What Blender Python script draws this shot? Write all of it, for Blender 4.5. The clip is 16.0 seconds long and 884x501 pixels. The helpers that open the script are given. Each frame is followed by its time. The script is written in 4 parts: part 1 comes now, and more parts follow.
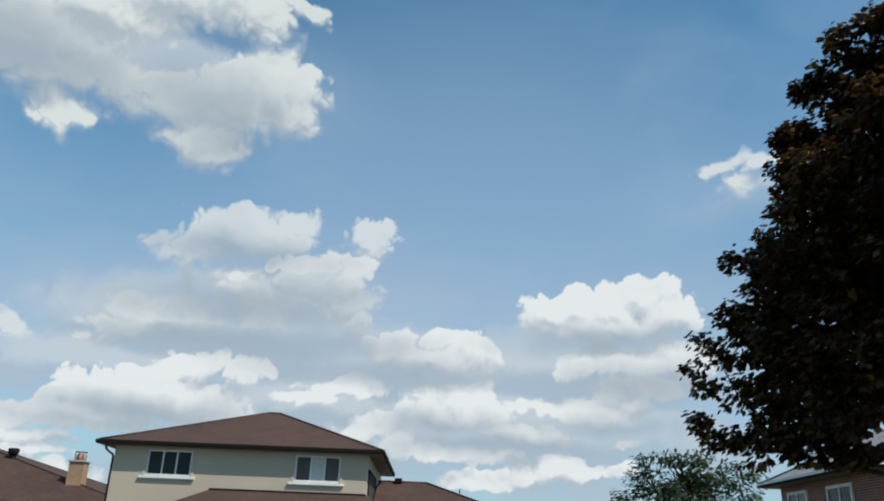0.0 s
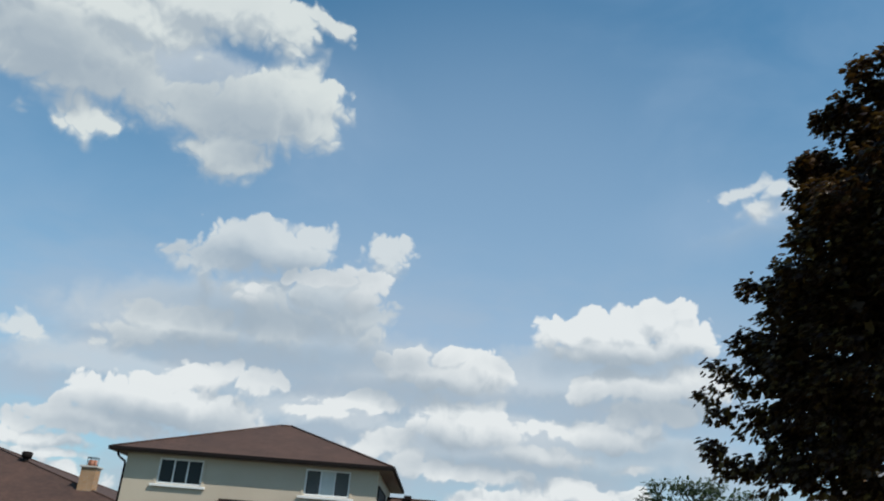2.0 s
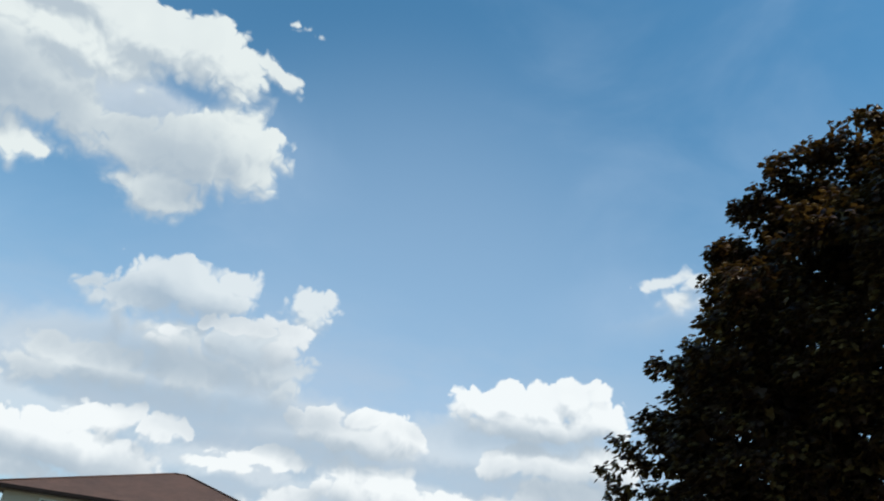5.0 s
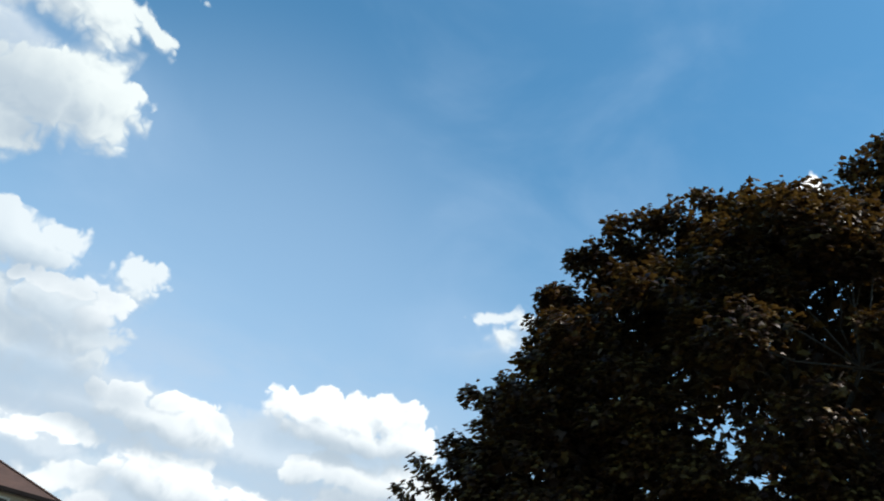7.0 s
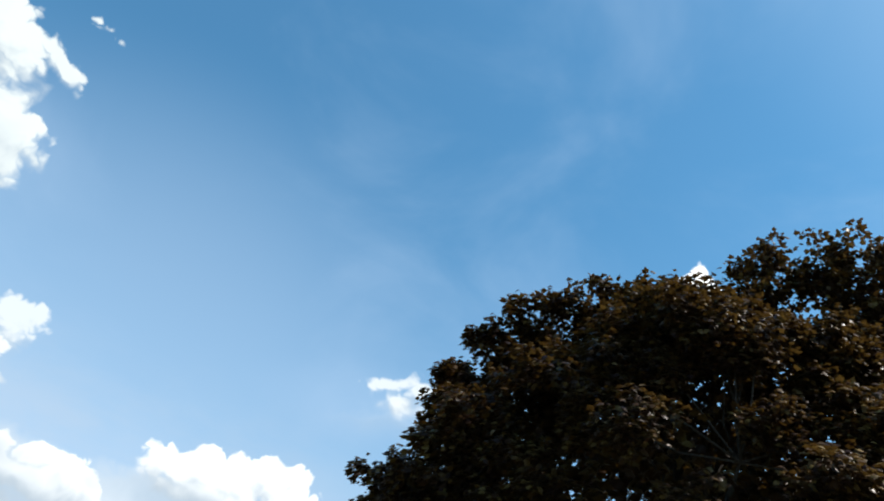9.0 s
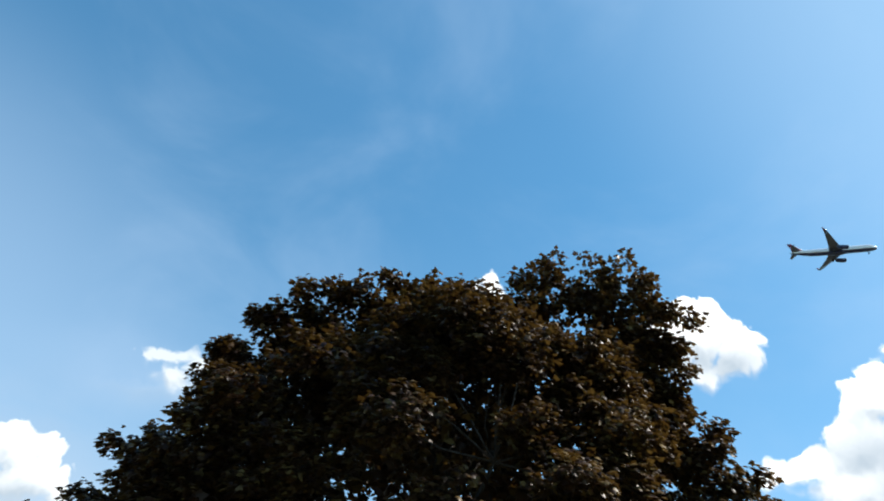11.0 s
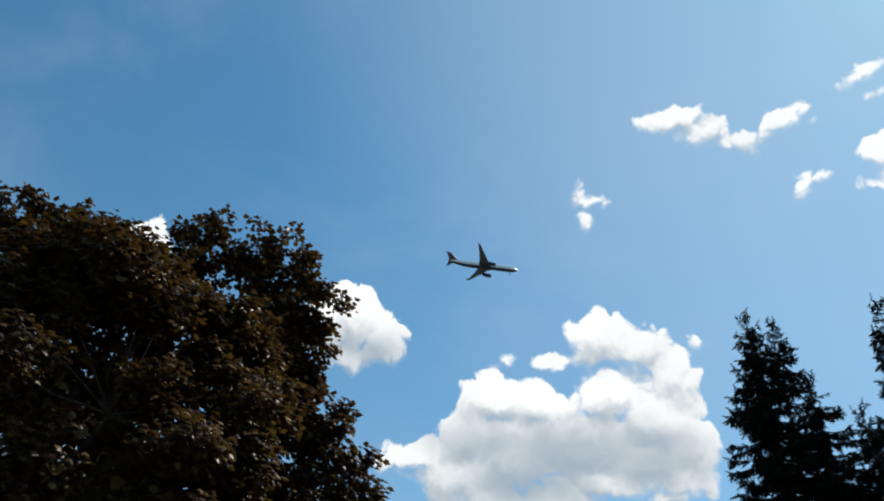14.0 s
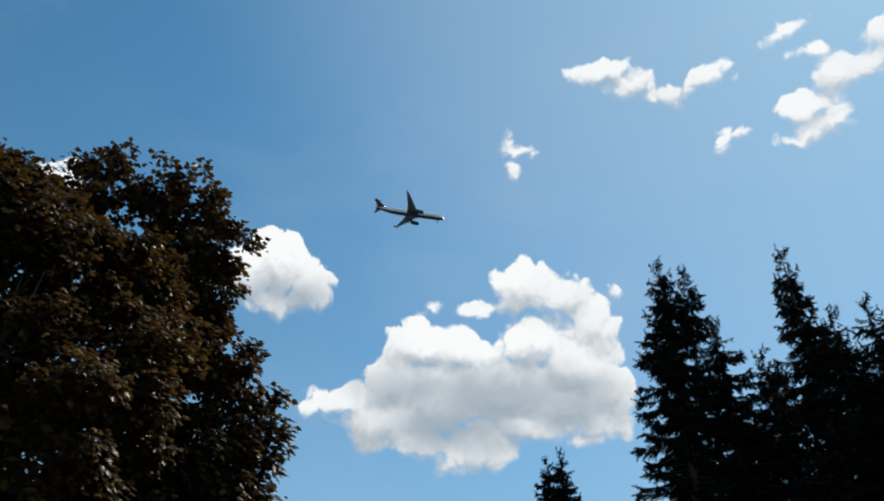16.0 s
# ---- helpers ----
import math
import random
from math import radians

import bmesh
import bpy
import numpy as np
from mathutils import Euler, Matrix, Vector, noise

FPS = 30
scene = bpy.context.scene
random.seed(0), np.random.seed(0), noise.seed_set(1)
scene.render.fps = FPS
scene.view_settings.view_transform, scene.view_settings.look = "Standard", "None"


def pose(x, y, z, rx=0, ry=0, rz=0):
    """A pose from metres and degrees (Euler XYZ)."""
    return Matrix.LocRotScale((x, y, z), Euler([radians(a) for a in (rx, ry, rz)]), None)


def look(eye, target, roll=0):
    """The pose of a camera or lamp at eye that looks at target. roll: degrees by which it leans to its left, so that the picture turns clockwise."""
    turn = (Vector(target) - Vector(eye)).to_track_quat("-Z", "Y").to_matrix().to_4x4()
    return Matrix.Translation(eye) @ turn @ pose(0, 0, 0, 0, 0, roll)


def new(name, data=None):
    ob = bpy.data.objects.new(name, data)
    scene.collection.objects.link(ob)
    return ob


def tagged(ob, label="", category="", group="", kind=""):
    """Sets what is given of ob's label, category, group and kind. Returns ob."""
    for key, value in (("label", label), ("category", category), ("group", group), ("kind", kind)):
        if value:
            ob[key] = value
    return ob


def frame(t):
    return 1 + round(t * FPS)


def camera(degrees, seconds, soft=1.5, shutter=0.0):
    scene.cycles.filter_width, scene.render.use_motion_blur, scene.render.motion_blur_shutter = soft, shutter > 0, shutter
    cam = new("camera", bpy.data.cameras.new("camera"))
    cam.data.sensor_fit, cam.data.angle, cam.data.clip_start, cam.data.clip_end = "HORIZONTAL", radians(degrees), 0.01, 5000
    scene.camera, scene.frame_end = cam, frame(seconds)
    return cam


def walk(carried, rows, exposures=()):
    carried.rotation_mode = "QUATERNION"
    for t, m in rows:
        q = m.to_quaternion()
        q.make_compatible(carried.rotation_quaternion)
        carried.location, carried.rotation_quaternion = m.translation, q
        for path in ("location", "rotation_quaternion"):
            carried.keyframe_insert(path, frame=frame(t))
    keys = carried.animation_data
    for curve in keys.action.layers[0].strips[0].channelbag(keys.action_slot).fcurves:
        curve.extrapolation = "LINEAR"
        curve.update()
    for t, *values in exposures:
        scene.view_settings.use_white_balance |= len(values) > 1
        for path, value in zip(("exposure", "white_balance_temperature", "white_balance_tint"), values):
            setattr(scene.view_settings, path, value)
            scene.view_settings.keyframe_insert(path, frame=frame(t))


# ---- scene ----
cam = camera(58.37, 16.0, soft=2.0)
EYE = 1.6
# seconds, place of the eye from its first place, then yaw, pitch and lean
ROWS = [
    (0.0, -0.000, -0.000, -0.000, 0.00, 21.00, 2.30),
    (0.5, -0.019, -0.036, -0.022, -0.44, 22.22, 4.99),
    (1.0, -0.011, -0.069, -0.023, 1.42, 23.47, 4.55),
    (1.5, -0.005, -0.077, -0.013, 0.06, 24.08, 5.33),
    (2.0, -0.017, -0.083, -0.022, 1.35, 22.21, 4.57),
    (2.5, -0.001, -0.079, -0.015, 0.96, 22.80, 4.76),
    (3.0, 0.014, -0.066, -0.012, 1.02, 23.63, 4.98),
    (5.5, 0.152, 0.168, -0.072, -6.61, 27.97, 9.26),
    (6.0, 0.179, 0.179, -0.060, -10.67, 28.89, 9.62),
    (6.5, 0.212, 0.178, -0.057, -13.58, 31.11, 11.11),
    (7.0, 0.231, 0.235, -0.036, -15.93, 30.13, 13.68),
    (7.5, 0.232, 0.257, -0.011, -19.04, 31.04, 16.17),
    (8.0, 0.196, 0.258, 0.018, -18.41, 33.63, 15.03),
    (10.5, 0.257, 0.214, 0.074, -36.03, 37.93, 12.52),
    (11.0, 0.296, 0.206, 0.094, -40.51, 38.68, 11.31),
    (11.5, 0.328, 0.177, 0.117, -45.29, 40.16, 10.15),
    (12.0, 0.364, 0.139, 0.107, -51.29, 39.79, 8.47),
    (12.5, 0.418, 0.163, 0.101, -55.66, 36.89, 6.93),
    (13.0, 0.407, 0.174, 0.133, -62.33, 39.78, 6.98),
    (13.5, 0.380, 0.162, 0.116, -66.42, 39.79, 5.81),
    (14.0, 0.364, 0.137, 0.123, -70.57, 39.80, 4.66),
    (14.5, 0.390, 0.090, 0.127, -74.39, 38.96, 3.92),
    (15.0, 0.459, 0.051, 0.127, -75.56, 37.67, 3.61),
    (15.5, 0.517, 0.023, 0.119, -72.97, 35.68, 3.83),
    (16.0, 0.541, -0.044, 0.111, -77.42, 36.29, 1.40),
]
walk(cam, [(t, pose(x, y, EYE + z, 90 + pitch, 0, yaw) @ pose(0, 0, 0, 0, 0, lean)) for t, x, y, z, yaw, pitch, lean in ROWS],
     exposures=[(0.0, -0.02), (3.0, -0.02), (5.5, 0.28), (8.0, 0.47), (11.0, 0.54), (12.5, 0.4), (14.0, 0.0), (16.0, -0.1)])

# ---- light: a high summer sun and a blue sky with cumulus ----
SUN_AZ, SUN_EL = 126.0, 53.0     # clockwise from +y, above the horizon


def toward(yaw, el):
    """Unit vector; yaw to the left of +y, el above the horizon, in degrees."""
    a, e = radians(yaw), radians(el)
    return Vector((-math.sin(a) * math.cos(e), math.cos(a) * math.cos(e), math.sin(e)))


sun = new("sun", bpy.data.lights.new("sun", "SUN"))
sun.data.energy, sun.data.angle, sun.data.color = 5.0, radians(0.53), (1.0, 0.95, 0.87)
sun.matrix_world = look(toward(-SUN_AZ, SUN_EL) * 200, (0, 0, 0))

# each puff of a cloud: yaw, elevation, half width, half height, in degrees
HIGH_WEST = [(33.2, 31.6, 6.31, 2.95), (28.5, 34.3, 5.61, 2.35), (23.4, 36.2, 5.51, 2.19), (19.0, 36.9, 3.38, 2.16), (15.9, 36.2, 1.91, 1.89), (34.7, 29.5, 3.48, 1.65), (29.6, 37.1, 6.97, 2.08), (38.0, 34.0, 7.88, 2.94), (14.6, 34.8, 0.85, 0.69), (30.1, 29.6, 3.72, 1.50), (25.9, 29.8, 2.30, 1.55), (23.3, 30.2, 2.18, 0.83), (17.1, 30.1, 4.05, 2.81), (14.0, 31.3, 2.74, 2.44), (12.4, 30.2, 1.89, 1.82), (18.8, 27.1, 2.85, 1.79), (16.9, 31.8, 2.11, 1.39), (21.4, 29.4, 2.60, 1.72), (11.6, 32.2, 1.66, 0.79), (14.4, 32.9, 1.75, 1.09), (29.2, 26.8, 1.95, 1.09), (27.1, 26.6, 0.75, 0.74), (12.3, 36.8, 1.09, 0.61), (11.3, 40.4, 0.85, 0.30)]
VEIL_WEST = [(15.6, 14.7, 11.54, 3.46), (2.3, 12.9, 9.24, 2.41), (-10.8, 13.2, 9.03, 2.75), (20.7, 11.4, 9.47, 1.82), (-5.2, 8.5, 14.09, 2.74), (8.6, 10.2, 7.82, 1.96), (-23.2, 24.6, 2.19, 0.59), (22.5, 31.6, 6.87, 2.17)]
MID_WEST = [(15.2, 21.1, 4.09, 1.87), (17.9, 19.6, 3.25, 1.30), (12.3, 21.1, 3.17, 1.66), (19.3, 18.8, 1.89, 0.68), (5.5, 21.5, 2.11, 1.30), (4.2, 22.0, 1.06, 0.65), (9.4, 18.1, 3.80, 1.92), (14.7, 17.4, 2.72, 1.32), (12.8, 15.4, 3.33, 1.64), (19.4, 14.8, 4.11, 1.49), (22.4, 13.7, 2.53, 1.01), (24.5, 12.6, 0.78, 0.53), (7.6, 16.6, 2.81, 1.61), (29.4, 12.9, 1.60, 0.80), (30.2, 12.5, 1.31, 0.59)]
CREST_WEST = [(10.2, 19.3, 2.80, 0.64), (12.1, 19.2, 1.11, 0.48), (8.3, 19.9, 0.97, 0.56), (6.5, 19.1, 1.38, 0.97), (7.1, 18.1, 1.21, 0.73), (15.2, 17.8, 0.93, 0.50), (15.9, 17.2, 0.77, 0.39), (14.9, 17.1, 0.62, 0.47)]
SMALL_WEST = [(-21.2, 26.0, 1.49, 0.59), (-23.7, 26.4, 1.45, 0.73), (-22.4, 24.9, 1.10, 0.52), (-24.9, 26.3, 0.93, 0.57)]
BRIGHT_WEST = [(-8.7, 16.8, 2.40, 1.36), (-10.7, 17.0, 2.46, 1.67), (-13.0, 17.2, 2.44, 1.65), (-15.1, 17.7, 1.71, 1.63), (-16.6, 18.1, 1.31, 1.31), (-16.9, 16.2, 1.99, 1.53), (-18.4, 15.4, 0.83, 0.91), (-7.0, 15.9, 1.04, 0.72), (-12.9, 15.6, 5.48, 0.94)]
UNDER_WEST = [(-11.0, 12.9, 2.43, 0.94), (-13.6, 12.8, 3.67, 1.16), (-16.8, 13.6, 2.28, 0.84), (-9.2, 12.1, 1.34, 0.59), (-18.2, 12.7, 1.87, 1.12), (-15.1, 11.3, 3.61, 0.91)]
LOW_LEFT = [(24.6, 9.1, 2.14, 1.31), (22.6, 9.6, 1.77, 1.27), (20.5, 10.2, 1.99, 1.31), (18.6, 11.1, 1.78, 1.18), (16.6, 11.6, 1.66, 1.13), (14.1, 11.3, 1.84, 1.00), (12.4, 11.7, 1.01, 0.70), (26.4, 8.0, 1.68, 0.87), (19.3, 9.2, 6.92, 1.24), (23.9, 7.6, 5.17, 0.83), (28.1, 6.9, 1.96, 0.72), (16.2, 8.5, 4.46, 0.97), (27.0, 6.2, 3.62, 0.53)]
MID_LOW = [(3.6, 14.0, 1.61, 0.89), (2.6, 14.5, 0.97, 0.57), (0.1, 14.2, 1.86, 1.05), (-2.2, 14.5, 1.70, 0.89), (-3.0, 13.8, 1.13, 0.72), (0.7, 13.0, 4.42, 0.97), (6.1, 11.1, 2.06, 0.67), (7.7, 10.7, 2.36, 0.55), (9.4, 10.0, 2.34, 0.55)]
LOW_MID = [(0.4, 10.6, 1.67, 1.04), (-1.7, 10.5, 1.99, 1.27), (-3.6, 10.5, 1.03, 0.95), (-2.7, 9.2, 3.55, 1.03), (-0.1, 9.5, 2.38, 1.11), (-6.0, 9.8, 1.02, 0.79), (-7.6, 9.9, 1.41, 0.71), (-9.9, 9.5, 2.33, 0.93), (-12.5, 10.6, 1.46, 1.00), (-13.7, 10.0, 1.14, 0.76), (-11.5, 9.3, 3.46, 0.69), (-6.4, 8.1, 3.31, 0.70), (-9.1, 8.0, 1.54, 0.46)]
LOW_RIGHT = [(4.3, 8.3, 1.72, 0.78), (5.6, 7.7, 1.56, 0.62), (2.6, 7.6, 1.72, 0.70), (0.4, 6.9, 2.42, 0.70), (-1.6, 6.8, 2.18, 0.62), (-4.4, 6.6, 2.01, 0.54), (-8.5, 6.0, 2.36, 0.91), (-6.8, 5.5, 1.38, 0.61), (-10.8, 5.5, 2.33, 0.68), (-13.1, 5.8, 1.12, 0.52), (-3.6, 5.0, 3.45, 0.69), (-12.6, 7.5, 1.13, 0.38), (25.1, 4.4, 1.49, 0.53), (23.8, 3.5, 2.00, 0.67), (16.9, 8.2, 0.96, 0.30), (26.1, 5.3, 2.64, 0.40)]
CRISP_WEST = [CREST_WEST, BRIGHT_WEST, UNDER_WEST, LOW_LEFT, MID_LOW, LOW_MID, LOW_RIGHT]
BIG_EAST = [(-84.9, 33.9, 2.88, 1.70), (-87.9, 33.0, 1.59, 1.53), (-90.0, 30.6, 1.87, 1.82), (-76.3, 29.4, 2.76, 1.68), (-79.5, 28.8, 2.34, 1.60), (-84.9, 29.7, 2.79, 1.83), (-88.8, 28.1, 2.57, 2.35), (-90.8, 26.0, 1.91, 2.23), (-73.9, 26.6, 2.41, 1.89), (-70.4, 25.4, 2.99, 0.94), (-67.9, 24.7, 1.49, 0.54), (-77.5, 25.8, 4.01, 2.27), (-82.9, 26.2, 4.35, 2.19), (-87.2, 25.3, 3.49, 1.78), (-75.7, 22.8, 2.98, 1.15), (-79.3, 22.0, 1.74, 1.14), (-89.5, 24.1, 2.29, 1.38), (-88.7, 22.6, 1.72, 0.42), (-81.7, 32.2, 0.73, 0.41), (-73.6, 24.1, 3.59, 1.39), (-80.6, 22.5, 2.37, 1.45), (-84.1, 23.8, 3.91, 1.31)]
BITS_EAST = [(-77.1, 32.4, 0.63, 0.63), (-80.2, 32.0, 1.01, 0.60), (-92.3, 32.8, 0.45, 0.44)]
SMALL_EAST = [(-63.3, 34.5, 2.17, 2.32), (-61.1, 33.4, 2.14, 1.90), (-66.1, 33.5, 1.67, 1.69), (-63.1, 31.7, 1.88, 0.95)]
WISP_EAST = [(-84.3, 43.3, 0.60, 0.44), (-86.1, 43.3, 0.88, 0.40), (-83.4, 43.9, 0.24, 0.36), (-83.9, 42.4, 0.24, 0.36)]
TOP_EAST = [(-93.9, 48.2, 2.09, 0.84), (-96.5, 46.8, 2.06, 0.92), (-99.5, 45.8, 1.66, 0.68), (-102.8, 46.0, 1.65, 0.60), (-105.3, 46.3, 0.71, 0.44)]
FAR_EAST = [(-111.6, 47.4, 1.32, 0.46), (-112.8, 45.5, 0.91, 0.42), (-113.8, 43.4, 1.53, 1.20), (-111.3, 42.2, 1.70, 0.79), (-109.9, 40.4, 1.20, 0.66), (-116.1, 43.5, 1.54, 0.83), (-117.9, 44.9, 1.22, 0.81), (-104.4, 41.7, 0.85, 0.49), (-112.1, 40.8, 1.16, 1.01)]
BEHIND_CROWN = [(-45.4, 37.2, 0.97, 0.6), (-45.1, 36.1, 1.82, 1.0)]
EAST_CLOUDS = [BIG_EAST, SMALL_EAST, BEHIND_CROWN]
EAST_WISPS = [BITS_EAST, WISP_EAST, TOP_EAST, FAR_EAST]
SHADE_WEST = [(14.5, 15.8, 6.60, 1.16), (18.5, 16.3, 2.27, 0.60), (15.0, 19.7, 4.68, 0.86), (14.2, 13.4, 8.49, 0.93), (-12.5, 14.6, 5.28, 0.78), (-15.5, 11.4, 4.18, 1.14), (19.9, 8.3, 5.77, 0.65), (24.9, 7.4, 3.06, 0.48), (3.1, 12.1, 6.40, 0.72), (-4.4, 7.4, 5.84, 0.62), (-12.3, 8.5, 3.81, 0.53), (-1.1, 8.4, 3.15, 0.63), (9.0, 13.7, 5.55, 0.95), (9.3, 17.3, 2.40, 0.64)]
SHADE_HIGH = [(19.2, 29.6, 4.19, 1.74), (29.7, 29.5, 5.16, 1.44), (33.0, 31.0, 3.92, 1.04), (16.9, 27.1, 2.31, 0.86)]
WEST_SHADES = [SHADE_WEST, SHADE_HIGH]
SHADE_EAST = [(-82.9, 25.8, 5.94, 1.58), (-78.5, 23.4, 4.32, 1.18), (-87.9, 25.2, 3.12, 1.48), (-75.7, 25.9, 3.18, 1.19), (-64.0, 32.1, 2.06, 0.79)]
EAST_SHADES = [SHADE_EAST]


class Nodes:
    """Short hand for a node tree."""

    def __init__(self, tree):
        self.tree = tree

    def add(self, kind):
        return self.tree.nodes.new(kind)

    def put(self, socket, value):
        if isinstance(value, bpy.types.NodeSocket):
            self.tree.links.new(value, socket)
        elif value is not None:
            socket.default_value = value

    def math(self, op, a, b=None, c=None, clamp=False):
        node = self.add("ShaderNodeMath")
        node.operation, node.use_clamp = op, clamp
        for socket, value in zip(node.inputs, (a, b, c)):
            self.put(socket, value)
        return node.outputs[0]

    def vec(self, op, a, b=None, out=0):
        node = self.add("ShaderNodeVectorMath")
        node.operation = op
        self.put(node.inputs[0], a)
        if b is not None:
            self.put(node.inputs[1], b)
        return node.outputs[out]

    def scale(self, a, k):
        node = self.add("ShaderNodeVectorMath")
        node.operation = "SCALE"
        self.put(node.inputs[0], a)
        self.put(node.inputs["Scale"], k)
        return node.outputs[0]

    def noise(self, vector, scale, detail=4.0, rough=0.55, out=0, distort=0.0):
        node = self.add("ShaderNodeTexNoise")
        self.put(node.inputs["Vector"], vector)
        for key, value in (("Scale", scale), ("Detail", detail), ("Roughness", rough), ("Distortion", distort)):
            node.inputs[key].default_value = value
        return node.outputs[out]

    def ramp(self, value, stops):
        node = self.add("ShaderNodeValToRGB")
        self.put(node.inputs[0], value)
        el = node.color_ramp.elements
        while len(el) < len(stops):
            el.new(0.5)
        for e, (at, col) in zip(el, stops):
            e.position, e.color = at, (*col, 1)
        return node.outputs[0]

    def mix(self, fac, a, b, mode="MIX"):
        node = self.add("ShaderNodeMix")
        node.data_type, node.blend_type = "RGBA", mode
        self.put(node.inputs[0], fac)
        self.put(node.inputs[6], a if isinstance(a, bpy.types.NodeSocket) else (*a, 1))
        self.put(node.inputs[7], b if isinstance(b, bpy.types.NodeSocket) else (*b, 1))
        return node.outputs[2]

    def smooth(self, value, lo, hi, to_lo=0.0, to_hi=1.0):
        node = self.add("ShaderNodeMapRange")
        node.interpolation_type = "SMOOTHSTEP"
        for socket, v in zip(node.inputs[:5], (value, lo, hi, to_lo, to_hi)):
            self.put(socket, v)
        return node.outputs[0]


def cloud_group(name, clouds, blend=0.02):
    """A node group: how deep inside the clouds a direction lies, in radians (0 at their outline)."""
    tree = bpy.data.node_groups.new(name, "ShaderNodeTree")
    tree.interface.new_socket("Vector", in_out="INPUT", socket_type="NodeSocketVector")
    tree.interface.new_socket("Depth", in_out="OUTPUT", socket_type="NodeSocketFloat")
    n = Nodes(tree)
    d = n.add("NodeGroupInput").outputs[0]
    best, here, count = None, d, 0
    for puffs in clouds:
        for yaw, el, rx, ry in puffs:
            if best is not None and count % 5 == 0:
                # a negligible share of the result so far keeps the evaluation in sequence
                step = n.add("ShaderNodeVectorMath")
                step.operation = "MULTIPLY_ADD"
                n.put(step.inputs[0], best)
                step.inputs[1].default_value = (1e-7, 1e-7, 1e-7)
                n.put(step.inputs[2], d)
                here = step.outputs[0]
            count += 1
            m = n.add("ShaderNodeMapping")
            m.vector_type = "TEXTURE"
            n.put(m.inputs["Vector"], here)
            m.inputs["Location"].default_value = toward(yaw, el)
            m.inputs["Rotation"].default_value = (radians(el), 0, radians(yaw))
            m.inputs["Scale"].default_value = (radians(rx), 0.3, radians(ry))
            r = radians(0.35 * rx + 0.65 * ry) if rx > ry else radians(rx)
            dist = n.math("MULTIPLY_ADD", n.vec("LENGTH", m.outputs[0], out=1), r, -r)
            best = dist if best is None else n.math("SMOOTH_MIN", best, dist, blend)
    n.put(n.add("NodeGroupOutput").inputs[0], n.math("MULTIPLY", best, -1.0))
    return tree


world = bpy.data.worlds.new("sky")
scene.world = world
world.use_nodes = True
world.node_tree.nodes.clear()
world.cycles.sampling_method, world.cycles.sample_map_resolution = "MANUAL", 256
n = Nodes(world.node_tree)
sky = n.add("ShaderNodeTexSky")
sky.sky_type, sky.sun_disc = "NISHITA", False
sky.sun_elevation, sky.sun_rotation = radians(SUN_EL), radians(SUN_AZ)
sky.altitude, sky.air_density, sky.dust_density, sky.ozone_density = 150.0, 1.1, 0.3, 0.8
gaze = n.add("ShaderNodeTexCoord").outputs["Generated"]
SKY_TINT = (0.62, 1.2, 1.3)
blue = n.mix(1.0, sky.outputs[0], SKY_TINT, "MULTIPLY")
# thin high veils
veil = n.smooth(n.noise(n.vec("MULTIPLY", gaze, (2.0, 2.0, 3.5)), 1.6, 5, 0.55, distort=0.4), 0.42, 0.8, 0.0, 0.22)
CLOUD_GREY, HAZE = (3.55, 4.35, 5.1), (4.0, 5.3, 6.95)
blue = n.mix(veil, blue, HAZE)
height = n.add("ShaderNodeSeparateXYZ")
n.put(height.inputs[0], gaze)
blue = n.mix(n.smooth(height.outputs[2], 0.7, 0.1, 0.0, 0.46), blue, HAZE)
# paler air to the north-west
blue = n.mix(n.smooth(n.vec("DOT_PRODUCT", gaze, tuple(toward(-2, 18)), out=1), 0.89, 1.0, 0.0, 0.3), blue, HAZE)
# a patchy grey-blue layer low among the western clouds
low = n.math("MULTIPLY", n.smooth(height.outputs[2], 0.43, 0.16, 0.0, 0.8), n.smooth(n.vec("DOT_PRODUCT", gaze, tuple(toward(6, 10)), out=1), 0.75, 0.97))
low = n.math("MULTIPLY", low, n.smooth(n.noise(n.vec("MULTIPLY", gaze, (1.0, 1.0, 2.5)), 6.0, 5, 0.55), 0.36, 0.62, 0.3, 1.0))
blue = n.mix(low, blue, (4.3, 5.0, 5.85))
# and toward the sun
blue = n.mix(n.smooth(n.vec("DOT_PRODUCT", gaze, tuple(toward(-SUN_AZ, SUN_EL)), out=1), 0.68, 0.97, 0.0, 0.4), blue, (5.0, 6.6, 8.2))
# ragged, billowing outlines
warp = n.vec("SUBTRACT", n.noise(gaze, 14.0, 4, 0.5, out=1), (0.5, 0.5, 0.5))
bent = n.vec("ADD", gaze, n.scale(warp, 0.034))
lift = toward(-SUN_AZ, SUN_EL) * 0.012 + Vector((0, 0, 0.02))


def billow(at):
    """Round bumps with sharp valleys between, at two sizes, and a little ragged grain."""
    big = n.math("ABSOLUTE", n.math("SUBTRACT", n.noise(at, 22.0, 1.0, 0.45), 0.5))
    small = n.math("ABSOLUTE", n.math("SUBTRACT", n.noise(at, 60.0, 1.5, 0.5), 0.5))
    grain = n.math("SUBTRACT", n.noise(at, 50.0, 5, 0.6), 0.5)
    both = n.math("MULTIPLY_ADD", small, 0.03, n.math("MULTIPLY_ADD", big, 0.07, -0.0085))
    return n.math("MULTIPLY_ADD", grain, 0.007, both)


